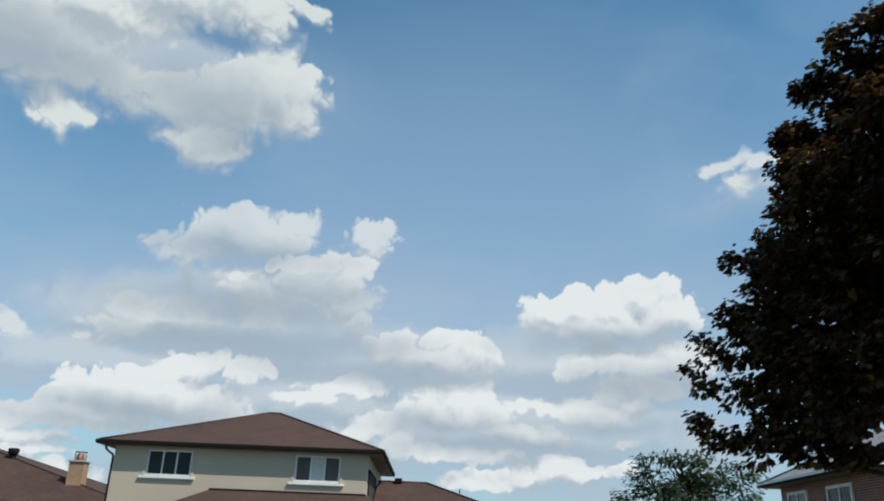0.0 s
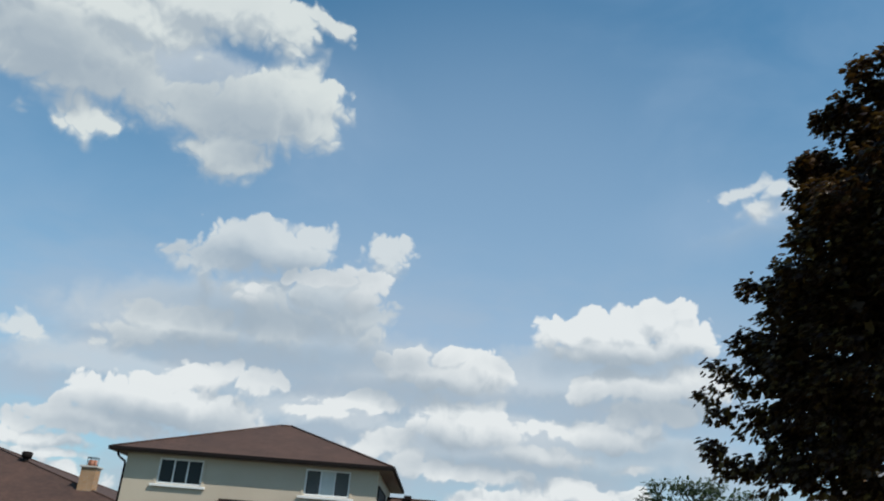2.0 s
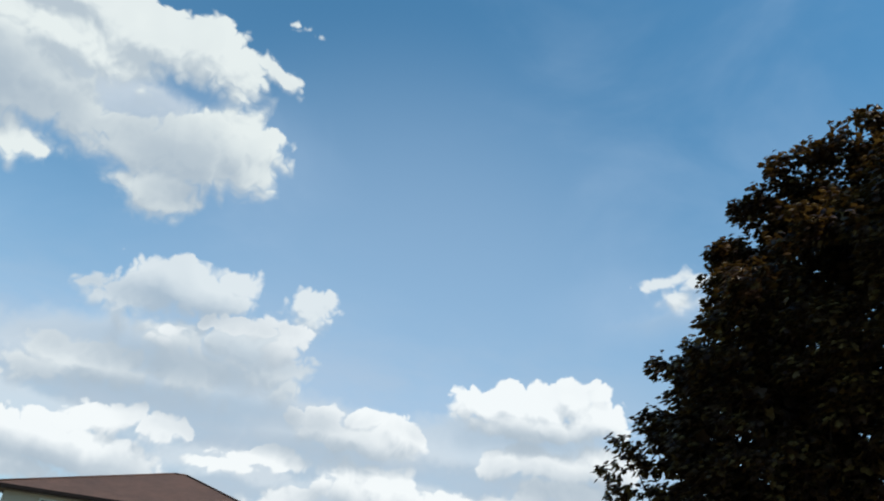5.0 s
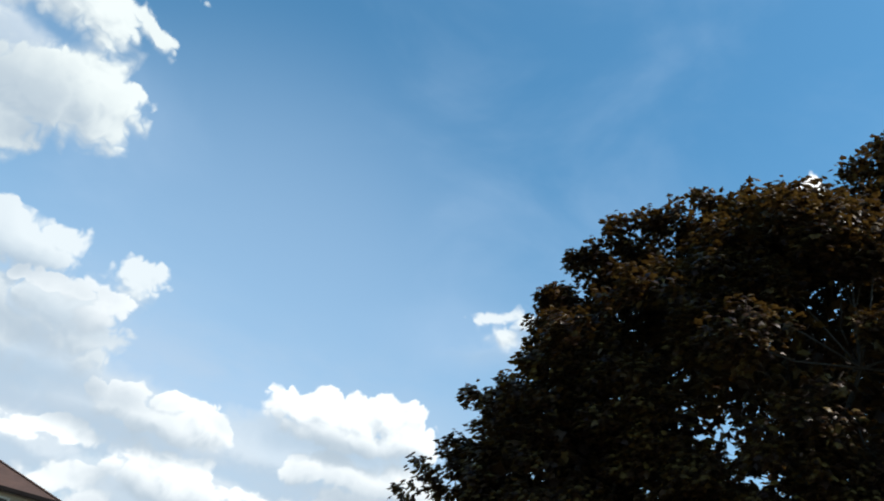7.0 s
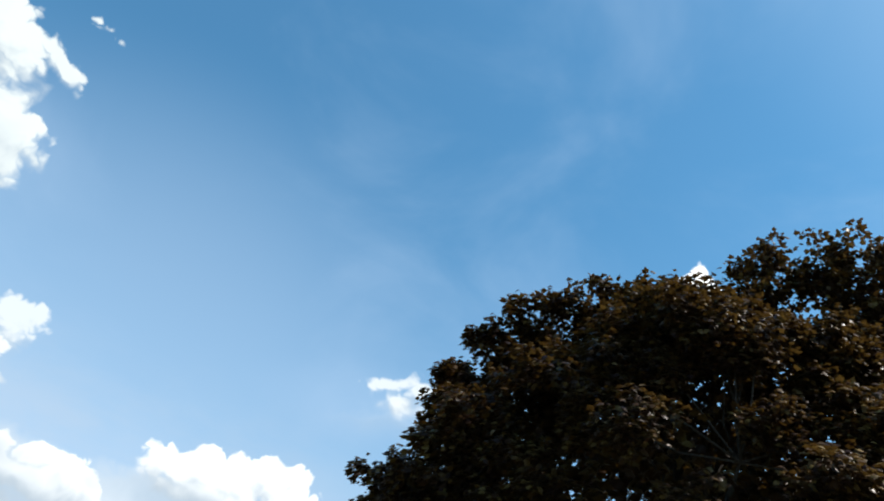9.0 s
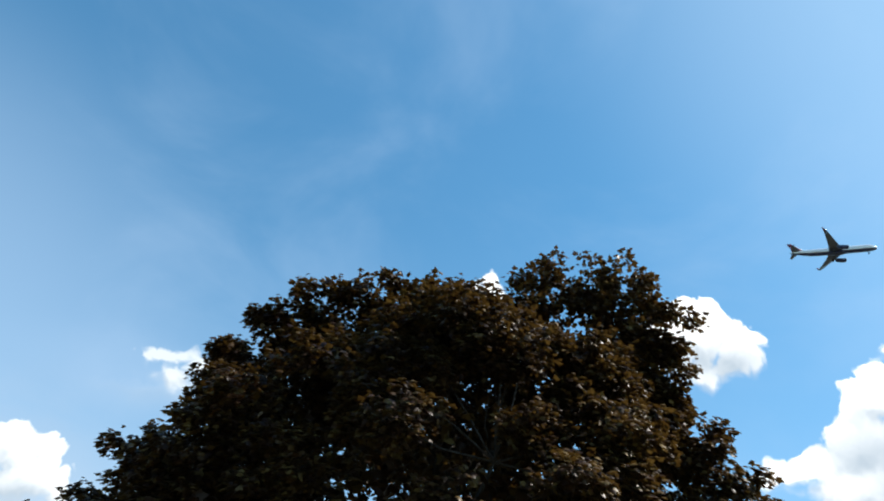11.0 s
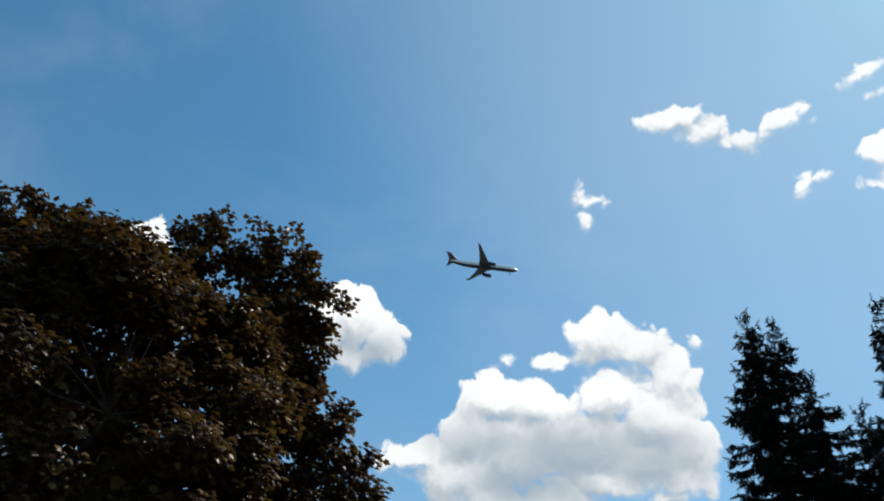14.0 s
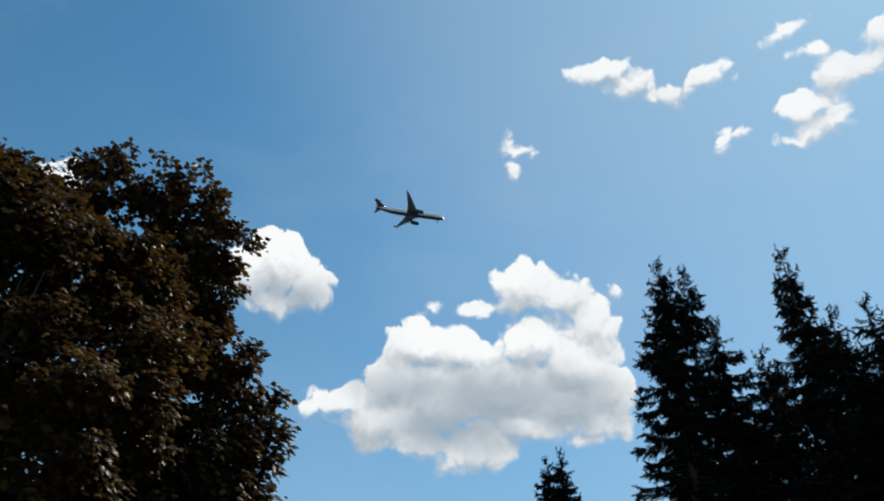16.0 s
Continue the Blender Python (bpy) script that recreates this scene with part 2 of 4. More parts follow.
tone = n.smooth(n.noise(bent, 9.0, 3, 0.5), 0.3, 0.68, 0.85, 1.12)
bumps, bumps_up = billow(bent), billow(n.vec("ADD", bent, tuple(lift * 0.3)))


def after(before, at):
    """The same direction, taken up once an earlier result is known."""
    later = n.add("ShaderNodeVectorMath")
    later.operation = "MULTIPLY_ADD"
    n.put(later.inputs[0], before)
    later.inputs[1].default_value = (1e-7, 1e-7, 1e-7)
    n.put(later.inputs[2], at)
    return later.outputs[0]


def field(tree, at):
    group = n.add("ShaderNodeGroup")
    group.node_tree = tree
    n.put(group.inputs[0], at)
    return group.outputs[0]


def sky_half(layers, shades, halo):
    """Layers of cloud from back to front: puffs, edge width, share of the bumps, densest cover, lit colour."""
    shade = field(shades, bent)
    colour, last = None, shade
    for tree, edge, rough, dense, white in layers:
        here = field(tree, after(last, bent))
        above = field(tree, after(here, n.vec("ADD", bent, tuple(lift))))
        last = above
        if colour is None:
            colour = n.mix(n.smooth(here, -0.1, 0.0, 0.0, halo), blue, HAZE)
        depth = n.math("MULTIPLY_ADD", bumps, rough, here)
        slope = n.math("SUBTRACT", here, above)
        slope = n.math("MULTIPLY_ADD", n.math("SUBTRACT", bumps, bumps_up), 1.4 * rough, slope)
        top = n.smooth(slope, -0.032, 0.02)
        thick = n.smooth(n.math("MULTIPLY_ADD", bumps, 0.8, shade), -0.06, 0.04, 1.0, 0.15)
        bright = n.math("MULTIPLY", n.math("MULTIPLY_ADD", top, 0.85, 0.2), thick)
        bright = n.math("MULTIPLY", bright, tone, clamp=True)
        # crisp sunlit tops, soft bases
        low_edge = n.math("MULTIPLY_ADD", top, edge * 1.2, -1.5 * edge)
        high_edge = n.math("MULTIPLY_ADD", top, -0.9 * edge, 1.4 * edge)
        cover = n.smooth(depth, low_edge, high_edge, 0.0, dense)
        colour = n.mix(cover, colour, n.mix(bright, CLOUD_GREY, white))
    back = n.add("ShaderNodeBackground")
    n.put(back.inputs[0], colour)
    back.inputs[1].default_value = 0.1
    return back.outputs[0]


side = n.math("GREATER_THAN", n.vec("DOT_PRODUCT", gaze, tuple(toward(-37 - 90, 0)), out=1), 0.0)
both = n.add("ShaderNodeMixShader")
n.put(both.inputs[0], side)
WHITE_WEST, WHITE_EAST = (8.0, 8.4, 8.5), (10.2, 10.4, 10.4)
west_layers = [(cloud_group("veils_west", [VEIL_WEST], 0.05), 0.05, 0.8, 0.66, (6.1, 6.7, 7.1)),
               (cloud_group("soft_west", [MID_WEST, SMALL_WEST], 0.014), 0.014, 1.4, 0.84, (7.1, 7.6, 7.7)),
               (cloud_group("bank_west", [HIGH_WEST], 0.016), 0.011, 1.15, 1.0, (6.9, 7.5, 7.5)),
               (cloud_group("crisp_west", CRISP_WEST, 0.008), 0.007, 1.0, 0.96, WHITE_WEST)]
n.put(both.inputs[1], sky_half(west_layers, cloud_group("shades_west", WEST_SHADES), 0.2))
n.put(both.inputs[2], sky_half([(cloud_group("wisps_east", EAST_WISPS, 0.006), 0.009, 1.0, 0.95, WHITE_EAST), (cloud_group("clouds_east", EAST_CLOUDS, 0.014), 0.0075, 0.9, 1.0, WHITE_EAST)], cloud_group("shades_east", EAST_SHADES), 0.08))
n.put(n.add("ShaderNodeOutputWorld").inputs[0], both.outputs[0])


# ---- materials ----
def material(name, rough=0.7, metal=0.0):
    mat = bpy.data.materials.new(name)
    mat.use_nodes = True
    m = Nodes(mat.node_tree)
    bsdf = mat.node_tree.nodes["Principled BSDF"]
    bsdf.inputs["Roughness"].default_value, bsdf.inputs["Metallic"].default_value = rough, metal
    return mat, m, bsdf


def place(m):
    return m.add("ShaderNodeTexCoord").outputs["Object"]


def relief(m, bsdf, height, strength=0.3, distance=0.02):
    bump = m.add("ShaderNodeBump")
    bump.inputs["Strength"].default_value, bump.inputs["Distance"].default_value = strength, distance
    m.put(bump.inputs["Height"], height)
    m.put(bsdf.inputs["Normal"], bump.outputs[0])


def mottled(name, low, high, coarse=0.8, fine=25.0, rough=0.8, bump=0.25, metal=0.0, gloss=0.5):
    """Paint, stucco or metal: two scales of variation."""
    mat, m, bsdf = material(name, rough, metal)
    p = place(m)
    mixed = m.math("ADD", m.math("MULTIPLY", m.noise(p, coarse, 5), 0.6), m.math("MULTIPLY", m.noise(p, fine, 3), 0.4))
    m.put(bsdf.inputs["Base Color"], m.ramp(mixed, [(0.3, low), (0.7, high)]))
    m.put(bsdf.inputs["Roughness"], m.smooth(m.noise(p, coarse * 3, 3), 0.2, 0.8, max(0.03, rough - 0.12), min(1.0, rough + 0.1)))
    relief(m, bsdf, m.noise(p, fine, 4), bump, 0.01)
    bsdf.inputs["Specular IOR Level"].default_value = gloss
    return mat


def shingle_material(name, low, high):
    mat, m, bsdf = material(name, 0.92)
    p = place(m)
    tabs = m.add("ShaderNodeTexBrick")
    tabs.offset = 0.5
    m.put(tabs.inputs["Vector"], m.vec("MULTIPLY", p, (1.0, 1.0, 1.0)))
    tabs.inputs["Scale"].default_value = 1.0
    tabs.inputs["Brick Width"].default_value, tabs.inputs["Row Height"].default_value = 0.3, 0.14
    tabs.inputs["Mortar Size"].default_value = 0.008
    tabs.inputs["Color1"].default_value, tabs.inputs["Color2"].default_value = (*low, 1), (*high, 1)
    tabs.inputs["Mortar"].default_value = (*(c * 0.6 for c in low), 1)
    stain = m.ramp(m.noise(p, 0.5, 6, 0.6), [(0.3, (0.75, 0.75, 0.75)), (0.7, (1.15, 1.12, 1.08))])
    grit = m.ramp(m.noise(p, 60.0, 2), [(0.3, (0.8, 0.8, 0.8)), (0.7, (1.2, 1.2, 1.2))])
    m.put(bsdf.inputs["Base Color"], m.mix(1.0, m.mix(1.0, tabs.outputs[0], stain, "MULTIPLY"), grit, "MULTIPLY"))
    relief(m, bsdf, tabs.outputs[1], 0.4, 0.01)
    return mat


def brick_material(name, low, high):
    mat, m, bsdf = material(name, 0.88)
    p = place(m)
    xyz = m.add("ShaderNodeSeparateXYZ")
    m.put(xyz.inputs[0], p)
    flat = m.add("ShaderNodeCombineXYZ")
    m.put(flat.inputs[0], m.math("ADD", xyz.outputs[0], xyz.outputs[1]))
    m.put(flat.inputs[1], xyz.outputs[2])
    bond = m.add("ShaderNodeTexBrick")
    m.put(bond.inputs["Vector"], flat.outputs[0])
    bond.inputs["Scale"].default_value = 1.0
    bond.inputs["Brick Width"].default_value, bond.inputs["Row Height"].default_value = 0.22, 0.075
    bond.inputs["Mortar Size"].default_value = 0.009
    bond.inputs["Color1"].default_value, bond.inputs["Color2"].default_value = (*low, 1), (*high, 1)
    bond.inputs["Mortar"].default_value = (0.32, 0.29, 0.26, 1)
    tone = m.ramp(m.noise(p, 1.5, 5), [(0.3, (0.8, 0.8, 0.8)), (0.7, (1.1, 1.1, 1.1))])
    m.put(bsdf.inputs["Base Color"], m.mix(1.0, bond.outputs[0], tone, "MULTIPLY"))
    relief(m, bsdf, bond.outputs[1], -0.4, 0.01)
    return mat


def leaf_material(name, stops, rough=0.45, through_light=0.25, glow=(0.3, 0.12, 0.02), gloss=0.12):
    """Leaves: colour by leaf, some light coming through the blade."""
    mat, m, bsdf = material(name, rough)
    geo = m.add("ShaderNodeNewGeometry")
    p = place(m)
    leaf = m.math("FRACT", m.math("ADD", geo.outputs["Random Per Island"], m.add("ShaderNodeObjectInfo").outputs["Random"]))
    tone = m.math("ADD", m.math("MULTIPLY", leaf, 0.55), m.math("MULTIPLY", m.noise(p, 0.7, 4), 0.45))
    col = m.ramp(tone, stops)
    m.put(bsdf.inputs["Base Color"], col)
    bsdf.inputs["Specular IOR Level"].default_value = gloss
    thin = m.add("ShaderNodeBsdfTranslucent")
    m.put(thin.inputs[0], m.mix(0.5, col, glow))
    both = m.add("ShaderNodeMixShader")
    both.inputs[0].default_value = through_light
    m.put(both.inputs[1], bsdf.outputs[0])
    m.put(both.inputs[2], thin.outputs[0])
    m.put(mat.node_tree.nodes["Material Output"].inputs[0], both.outputs[0])
    return mat


def bark_material(name, low, high):
    mat, m, bsdf = material(name, 0.95)
    p = place(m)
    ridges = m.noise(m.vec("MULTIPLY", p, (9.0, 9.0, 1.6)), 2.0, 6, 0.65, distort=0.6)
    m.put(bsdf.inputs["Base Color"], m.ramp(ridges, [(0.35, low), (0.65, high)]))
    relief(m, bsdf, ridges, 0.7, 0.03)
    return mat


def glass_material(name):
    mat, m, bsdf = material(name, 0.04)
    bsdf.inputs["Base Color"].default_value = (0.015, 0.017, 0.02, 1)
    bsdf.inputs["Specular IOR Level"].default_value = 0.18
    return mat


GRASS = mottled("lawn_grass", (0.06, 0.058, 0.032), (0.1, 0.095, 0.06), 0.25, 9.0, 0.95, 0.5)
BROWN_SHINGLE = shingle_material("brown_shingle", (0.05, 0.025, 0.0175), (0.07, 0.036, 0.026))
GREY_SHINGLE = shingle_material("grey_shingle", (0.2, 0.2, 0.21), (0.28, 0.28, 0.29))
STUCCO = mottled("cream_stucco", (0.42, 0.355, 0.275), (0.5, 0.43, 0.335), 0.5, 40.0, 0.9, 0.3)
SOFFIT = mottled("brown_soffit", (0.1, 0.08, 0.07), (0.15, 0.12, 0.1), 1.0, 20.0, 0.6, 0.1)
DARK_METAL = mottled("dark_brown_metal", (0.008, 0.006, 0.006), (0.015, 0.011, 0.01), 2.0, 30.0, 0.75, 0.05, gloss=0.12)
WHITE_FRAME = mottled("white_window_frame", (0.62, 0.62, 0.6), (0.74, 0.74, 0.72), 2.0, 30.0, 0.5, 0.05)
GLASS = glass_material("window_glass")
SHEER = mottled("grey_sheer", (0.07, 0.075, 0.075), (0.1, 0.105, 0.1), 3.0, 30.0, 0.7, 0.05, gloss=0.2)
CURTAIN = mottled("pale_blind", (0.45, 0.48, 0.46), (0.58, 0.6, 0.58), 3.0, 30.0, 0.8, 0.1)
ROOM = mottled("dark_room", (0.02, 0.02, 0.022), (0.035, 0.035, 0.035), 2.0, 10.0, 0.9, 0.0)
TAN_BRICK = brick_material("tan_brick", (0.31, 0.155, 0.055), (0.38, 0.205, 0.08))
RED_BRICK = brick_material("red_brick", (0.2, 0.055, 0.03), (0.27, 0.085, 0.05))
CLAY = mottled("clay_flue", (0.32, 0.13, 0.08), (0.42, 0.19, 0.12), 3.0, 30.0, 0.85, 0.2)
CONCRETE = mottled("chimney_cap", (0.36, 0.34, 0.3), (0.46, 0.44, 0.4), 3.0, 30.0, 0.9, 0.3)
MAPLE_LEAF = leaf_material("maple_leaf", [(0.3, (0.018, 0.0085, 0.007)), (0.55, (0.052, 0.027, 0.013)), (0.8, (0.15, 0.096, 0.03))], 0.42, 0.16, (0.22, 0.12, 0.02), 0.14)
GREEN_LEAF = leaf_material("green_leaf", [(0.3, (0.02, 0.032, 0.02)), (0.7, (0.06, 0.08, 0.05))], 0.5, 0.25, (0.1, 0.2, 0.03))
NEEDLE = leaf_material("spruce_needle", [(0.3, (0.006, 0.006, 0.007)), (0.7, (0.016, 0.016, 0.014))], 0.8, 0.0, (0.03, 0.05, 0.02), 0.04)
MAPLE_BARK = bark_material("maple_bark", (0.022, 0.018, 0.016), (0.06, 0.05, 0.043))
SPRUCE_BARK = bark_material("spruce_bark", (0.035, 0.025, 0.02), (0.09, 0.065, 0.05))
PLANE_WHITE = mottled("white_aircraft_paint", (0.8, 0.81, 0.83), (0.87, 0.87, 0.89), 0.1, 2.0, 0.3, 0.0)
PLANE_BLUE = mottled("navy_aircraft_paint", (0.012, 0.018, 0.06), (0.02, 0.028, 0.085), 0.1, 2.0, 0.3, 0.0)
PLANE_RED = mottled("red_fin_paint", (0.13, 0.025, 0.04), (0.19, 0.035, 0.05), 0.3, 2.0, 0.35, 0.0)
PLANE_GREY = mottled("grey_wing_paint", (0.06, 0.065, 0.09), (0.09, 0.095, 0.12), 0.2, 2.0, 0.4, 0.0)
RUBBER = mottled("black_rubber", (0.015, 0.015, 0.016), (0.03, 0.03, 0.03), 3.0, 20.0, 0.8, 0.1)


# ---- building blocks ----
def mesh_ob(name, bm, mat, parent=None, label=""):
    bmesh.ops.recalc_face_normals(bm, faces=bm.faces)
    me = bpy.data.meshes.new(name)
    bm.to_mesh(me)
    bm.free()
    me.materials.append(mat)
    ob = new(name, me)
    if parent is not None:
        ob.parent = parent
    return tagged(ob, label)


part = mesh_ob


def thing(name, m, label, category, group="", kind=""):
    ob = new(name)
    ob.matrix_world = m
    return tagged(ob, label, category, group, kind)


def box(bm, x0, x1, y0, y1, z0, z1, bevel=0.0):
    made = bmesh.ops.create_cube(bm, size=1.0, matrix=Matrix.LocRotScale(((x0 + x1) / 2, (y0 + y1) / 2, (z0 + z1) / 2), None, (x1 - x0, y1 - y0, z1 - z0)))
    if bevel:
        edges = {e for v in made["verts"] for e in v.link_edges}
        bmesh.ops.bevel(bm, geom=list(edges), offset=bevel, segments=2, affect="EDGES", profile=0.5)
    return bm


def boxed(*size, bevel=0.0):
    return box(bmesh.new(), *size, bevel=bevel)


def tube(bm, points, radii, sides=10, close=True):
    """A round, tapering pipe along points."""
    rings = []
    for i, p in enumerate(points):
        p = Vector(p)
        ahead = Vector(points[min(i + 1, len(points) - 1)]) - Vector(points[max(i - 1, 0)])
        ahead = ahead.normalized() if ahead.length else Vector((0, 0, 1))
        a = ahead.cross(Vector((0, 0, 1)) if abs(ahead.z) < 0.95 else Vector((1, 0, 0))).normalized()
        b = ahead.cross(a)
        rings.append([bm.verts.new(p + (a * math.cos(k * math.tau / sides) + b * math.sin(k * math.tau / sides)) * radii[i]) for k in range(sides)])
    for r, s in zip(rings, rings[1:]):
        for k in range(sides):
            bm.faces.new((r[k], r[(k + 1) % sides], s[(k + 1) % sides], s[k])).smooth = True
    if close:
        bm.faces.new(rings[0])
        bm.faces.new(rings[-1])
    return bm


def slab(bm, corners, thick):
    """A flat piece over the corners, thick downwards."""
    top = [bm.verts.new(c) for c in corners]
    low = [bm.verts.new(Vector(c) - Vector((0, 0, thick))) for c in corners]
    bm.faces.new(top)
    bm.faces.new(low[::-1])
    for i in range(len(top)):
        j = (i + 1) % len(top)
        bm.faces.new((top[i], low[i], low[j], top[j]))
    return bm


def hip_roof(house, w, d, z0, z1, r0, r1, mat, x=0.0, y=0.0, fall=True, ridge_y=None):
    """Four roof faces over the rectangle x..x+w, y..y+d, with the ridge from r0 to r1 along x, plus fascia and gutter on each side."""
    ym = y + d / 2 if ridge_y is None else ridge_y
    a, b, c, e = (x, y, z0), (x + w, y, z0), (x + w, y + d, z0), (x, y + d, z0)
    p, q = (r0, ym, z1), (r1, ym, z1)
    roof = part("roof", slab(bmesh.new(), [a, b, q, p], 0.1), mat, house)
    for face in ([b, c, q], [c, e, p, q], [e, a, p]):
        part("roof", slab(bmesh.new(), face, 0.1), mat, house)
    g = 0.1
    for x0, x1, y0, y1 in ((x - g, x + w + g, y - g, y), (x - g, x + w + g, y + d, y + d + g), (x - g, x, y, y + d), (x + w, x + w + g, y, y + d)):
        part("gutter", boxed(x0, x1, y0, y1, z0 - 0.14, z0 + 0.02, bevel=0.02), DARK_METAL, house, "dark brown metal eave gutter")
    part("soffit", boxed(x + 0.004, x + w - 0.004, y + 0.004, y + d - 0.004, z0 - 0.16, z0 - 0.12), SOFFIT, house)
    # ridge and hip caps
    for s, t in ((a, p), (b, q), (c, q), (e, p), (p, q)):
        lift = Vector((0, 0, 0.015))
        part("ridge_cap", tube(bmesh.new(), [Vector(s) + lift, Vector(t) + lift], [0.05, 0.05], 6), mat, house)
    return roof


def shell(house, x0, x1, y0, y1, z1, mat, holes=(), t=0.25):
    """Four walls; holes in the front (y0) wall as (x0, x1, z0, z1), left to right."""
    bm = bmesh.new()
    xs = sorted({x0, x1, *(h[0] for h in holes), *(h[1] for h in holes)})
    zs = sorted({0.0, z1, *(h[2] for h in holes), *(h[3] for h in holes)})
    grid = [[bm.verts.new((x, y0, z)) for z in zs] for x in xs]
    for i in range(len(xs) - 1):
        for k in range(len(zs) - 1):
            cx, cz = (xs[i] + xs[i + 1]) / 2, (zs[k] + zs[k + 1]) / 2
            if not any(h[0] < cx < h[1] and h[2] < cz < h[3] for h in holes):
                bm.faces.new((grid[i][k], grid[i + 1][k], grid[i + 1][k + 1], grid[i][k + 1]))
    back = bmesh.ops.extrude_face_region(bm, geom=bm.faces[:], use_keep_orig=True)
    bmesh.ops.translate(bm, verts=[v for v in back["geom"] if isinstance(v, bmesh.types.BMVert)], vec=(0, t, 0))
    part("wall", bm, mat, house)
    part("wall", boxed(x0, x1, y1 - t, y1, 0, z1), mat, house)
    part("wall", boxed(x0, x0 + t, y0 + t, y1 - t, 0, z1), mat, house)
    part("wall", boxed(x1 - t, x1, y0 + t, y1 - t, 0, z1), mat, house)


def slider(house, x0, x1, z0, z1, y, lights=3, curtain=None, backing=None):
    """A sliding window of several lights in the front wall, with a sill."""
    win = thing_part("window", house)
    f = 0.07
    for name, a in (("frame", (x0, x1, y + 0.02, y + 0.12, z1 - f, z1)), ("frame", (x0, x1, y + 0.02, y + 0.12, z0, z0 + f)),
                    ("frame", (x0, x0 + f, y + 0.02, y + 0.12, z0 + f, z1 - f)), ("frame", (x1 - f, x1, y + 0.02, y + 0.12, z0 + f, z1 - f))):
        part(name, boxed(*a, bevel=0.006), WHITE_FRAME, win)
    # flat trim round the opening
    for a in ((x0 - 0.12, x1 + 0.12, y - 0.03, y, z1, z1 + 0.14), (x0 - 0.12, x0, y - 0.03, y, z0 - 0.02, z1), (x1, x1 + 0.12, y - 0.03, y, z0 - 0.02, z1)):
        part("trim", boxed(*a, bevel=0.006), STUCCO, win)
    part("sill", boxed(x0 - 0.22, x1 + 0.2, y - 0.1, y + 0.015, z0 - 0.13, z0 - 0.024, bevel=0.012), WHITE_FRAME, win, "white projecting window sill")
    step = (x1 - x0 - 2 * f) / lights
    for i in range(lights):
        a = x0 + f + i * step
        if i:
            part("mullion", boxed(a - 0.03, a + 0.03, y + 0.035, y + 0.1, z0 + f, z1 - f, bevel=0.005), WHITE_FRAME, win)
        part("pane", boxed(a + 0.03 * (i > 0), a + step - 0.03 * (i < lights - 1), y + 0.07, y + 0.078, z0 + f, z1 - f), CURTAIN if curtain == i else (backing or GLASS), win)
    return win


def thing_part(name, parent):
    ob = new(name)
    ob.parent = parent
    return ob


# ---- ground ----
bm = bmesh.new()
bmesh.ops.create_grid(bm, x_segments=40, y_segments=40, size=2500)
ground = mesh_ob("ground", bm, GRASS)
tagged(ground, "mown dry lawn reaching to the horizon", "ground", kind="structure")

# ---- the two-storey house across the street ----
house = thing("house", pose(-13.81, 33.43, 0), "two-storey cream stucco house with a brown hipped shingle roof", "house", "houses on the street")
WIN_A, WIN_B = (1.98, 3.84, 4.2, 5.23), (8.1, 9.98, 4.17, 5.23)
shell(house, 0.6, 11.1, 0.38, 9.45, 5.36, STUCCO, [WIN_A, WIN_B])
part("wall", boxed(0.86, 10.84, 1.6, 1.7, 3.0, 5.3), ROOM, house, "dim room behind the windows")
hip_roof(house, 11.7, 10.0, 5.5, 7.62, 5.8, 6.35, BROWN_SHINGLE)
slider(house, *WIN_A[:2], *WIN_A[2:], 0.38)
slider(house, *WIN_B[:2], *WIN_B[2:], 0.38, curtain=1, backing=SHEER)
# added dark framed panel, built like a window, for shade on the side wall
side_shade_panel = thing_part("window", house)
part("pane", boxed(11.1, 11.13, 1.0, 5.4, 3.72, 4.75), ROOM, side_shade_panel)
for a in ((11.1, 11.16, 0.92, 1.0, 3.66, 4.82), (11.1, 11.16, 5.4, 5.48, 3.66, 4.82), (11.1, 11.16, 1.0, 5.4, 4.75, 4.82), (11.1, 11.16, 1.0, 5.4, 3.66, 3.72)):
    part("frame", boxed(*a, bevel=0.006), DARK_METAL, side_shade_panel)
# downspout with its bends
part("downspout", tube(bmesh.new(), [(0.3, 0.1, 5.34), (0.3, 0.1, 5.22), (0.34, 0.18, 5.12), (0.5, 0.42, 4.98), (0.53, 0.44, 4.88), (0.53, 0.44, 0.1)], [0.045] * 6, 8), DARK_METAL, house, "dark metal downspout with an offset bend")
# porch roof against the front wall
a, b, c, e = (4.7, 0.378, 3.72), (11.3, 0.378, 3.72), (11.9, -2.2, 2.75), (3.2, -2.2, 2.75)
part("porch_roof", slab(bmesh.new(), [e, c, b, a], 0.1), BROWN_SHINGLE, house)
part("porch_roof", slab(bmesh.new(), [(3.2, 0.378, 2.75), e, a], 0.1), BROWN_SHINGLE, house)
part("gutter", boxed(3.1, 12.0, -2.3, -2.2, 2.58, 2.77, bevel=0.02), DARK_METAL, house)
part("flashing", boxed(4.7, 11.1, 0.33, 0.376, 3.68, 3.78), DARK_METAL, house)
for x in (3.5, 7.5, 11.5):
    part("porch_post", boxed(x - 0.08, x + 0.08, -2.1, -1.94, 0, 2.64, bevel=0.01), WHITE_FRAME, house)
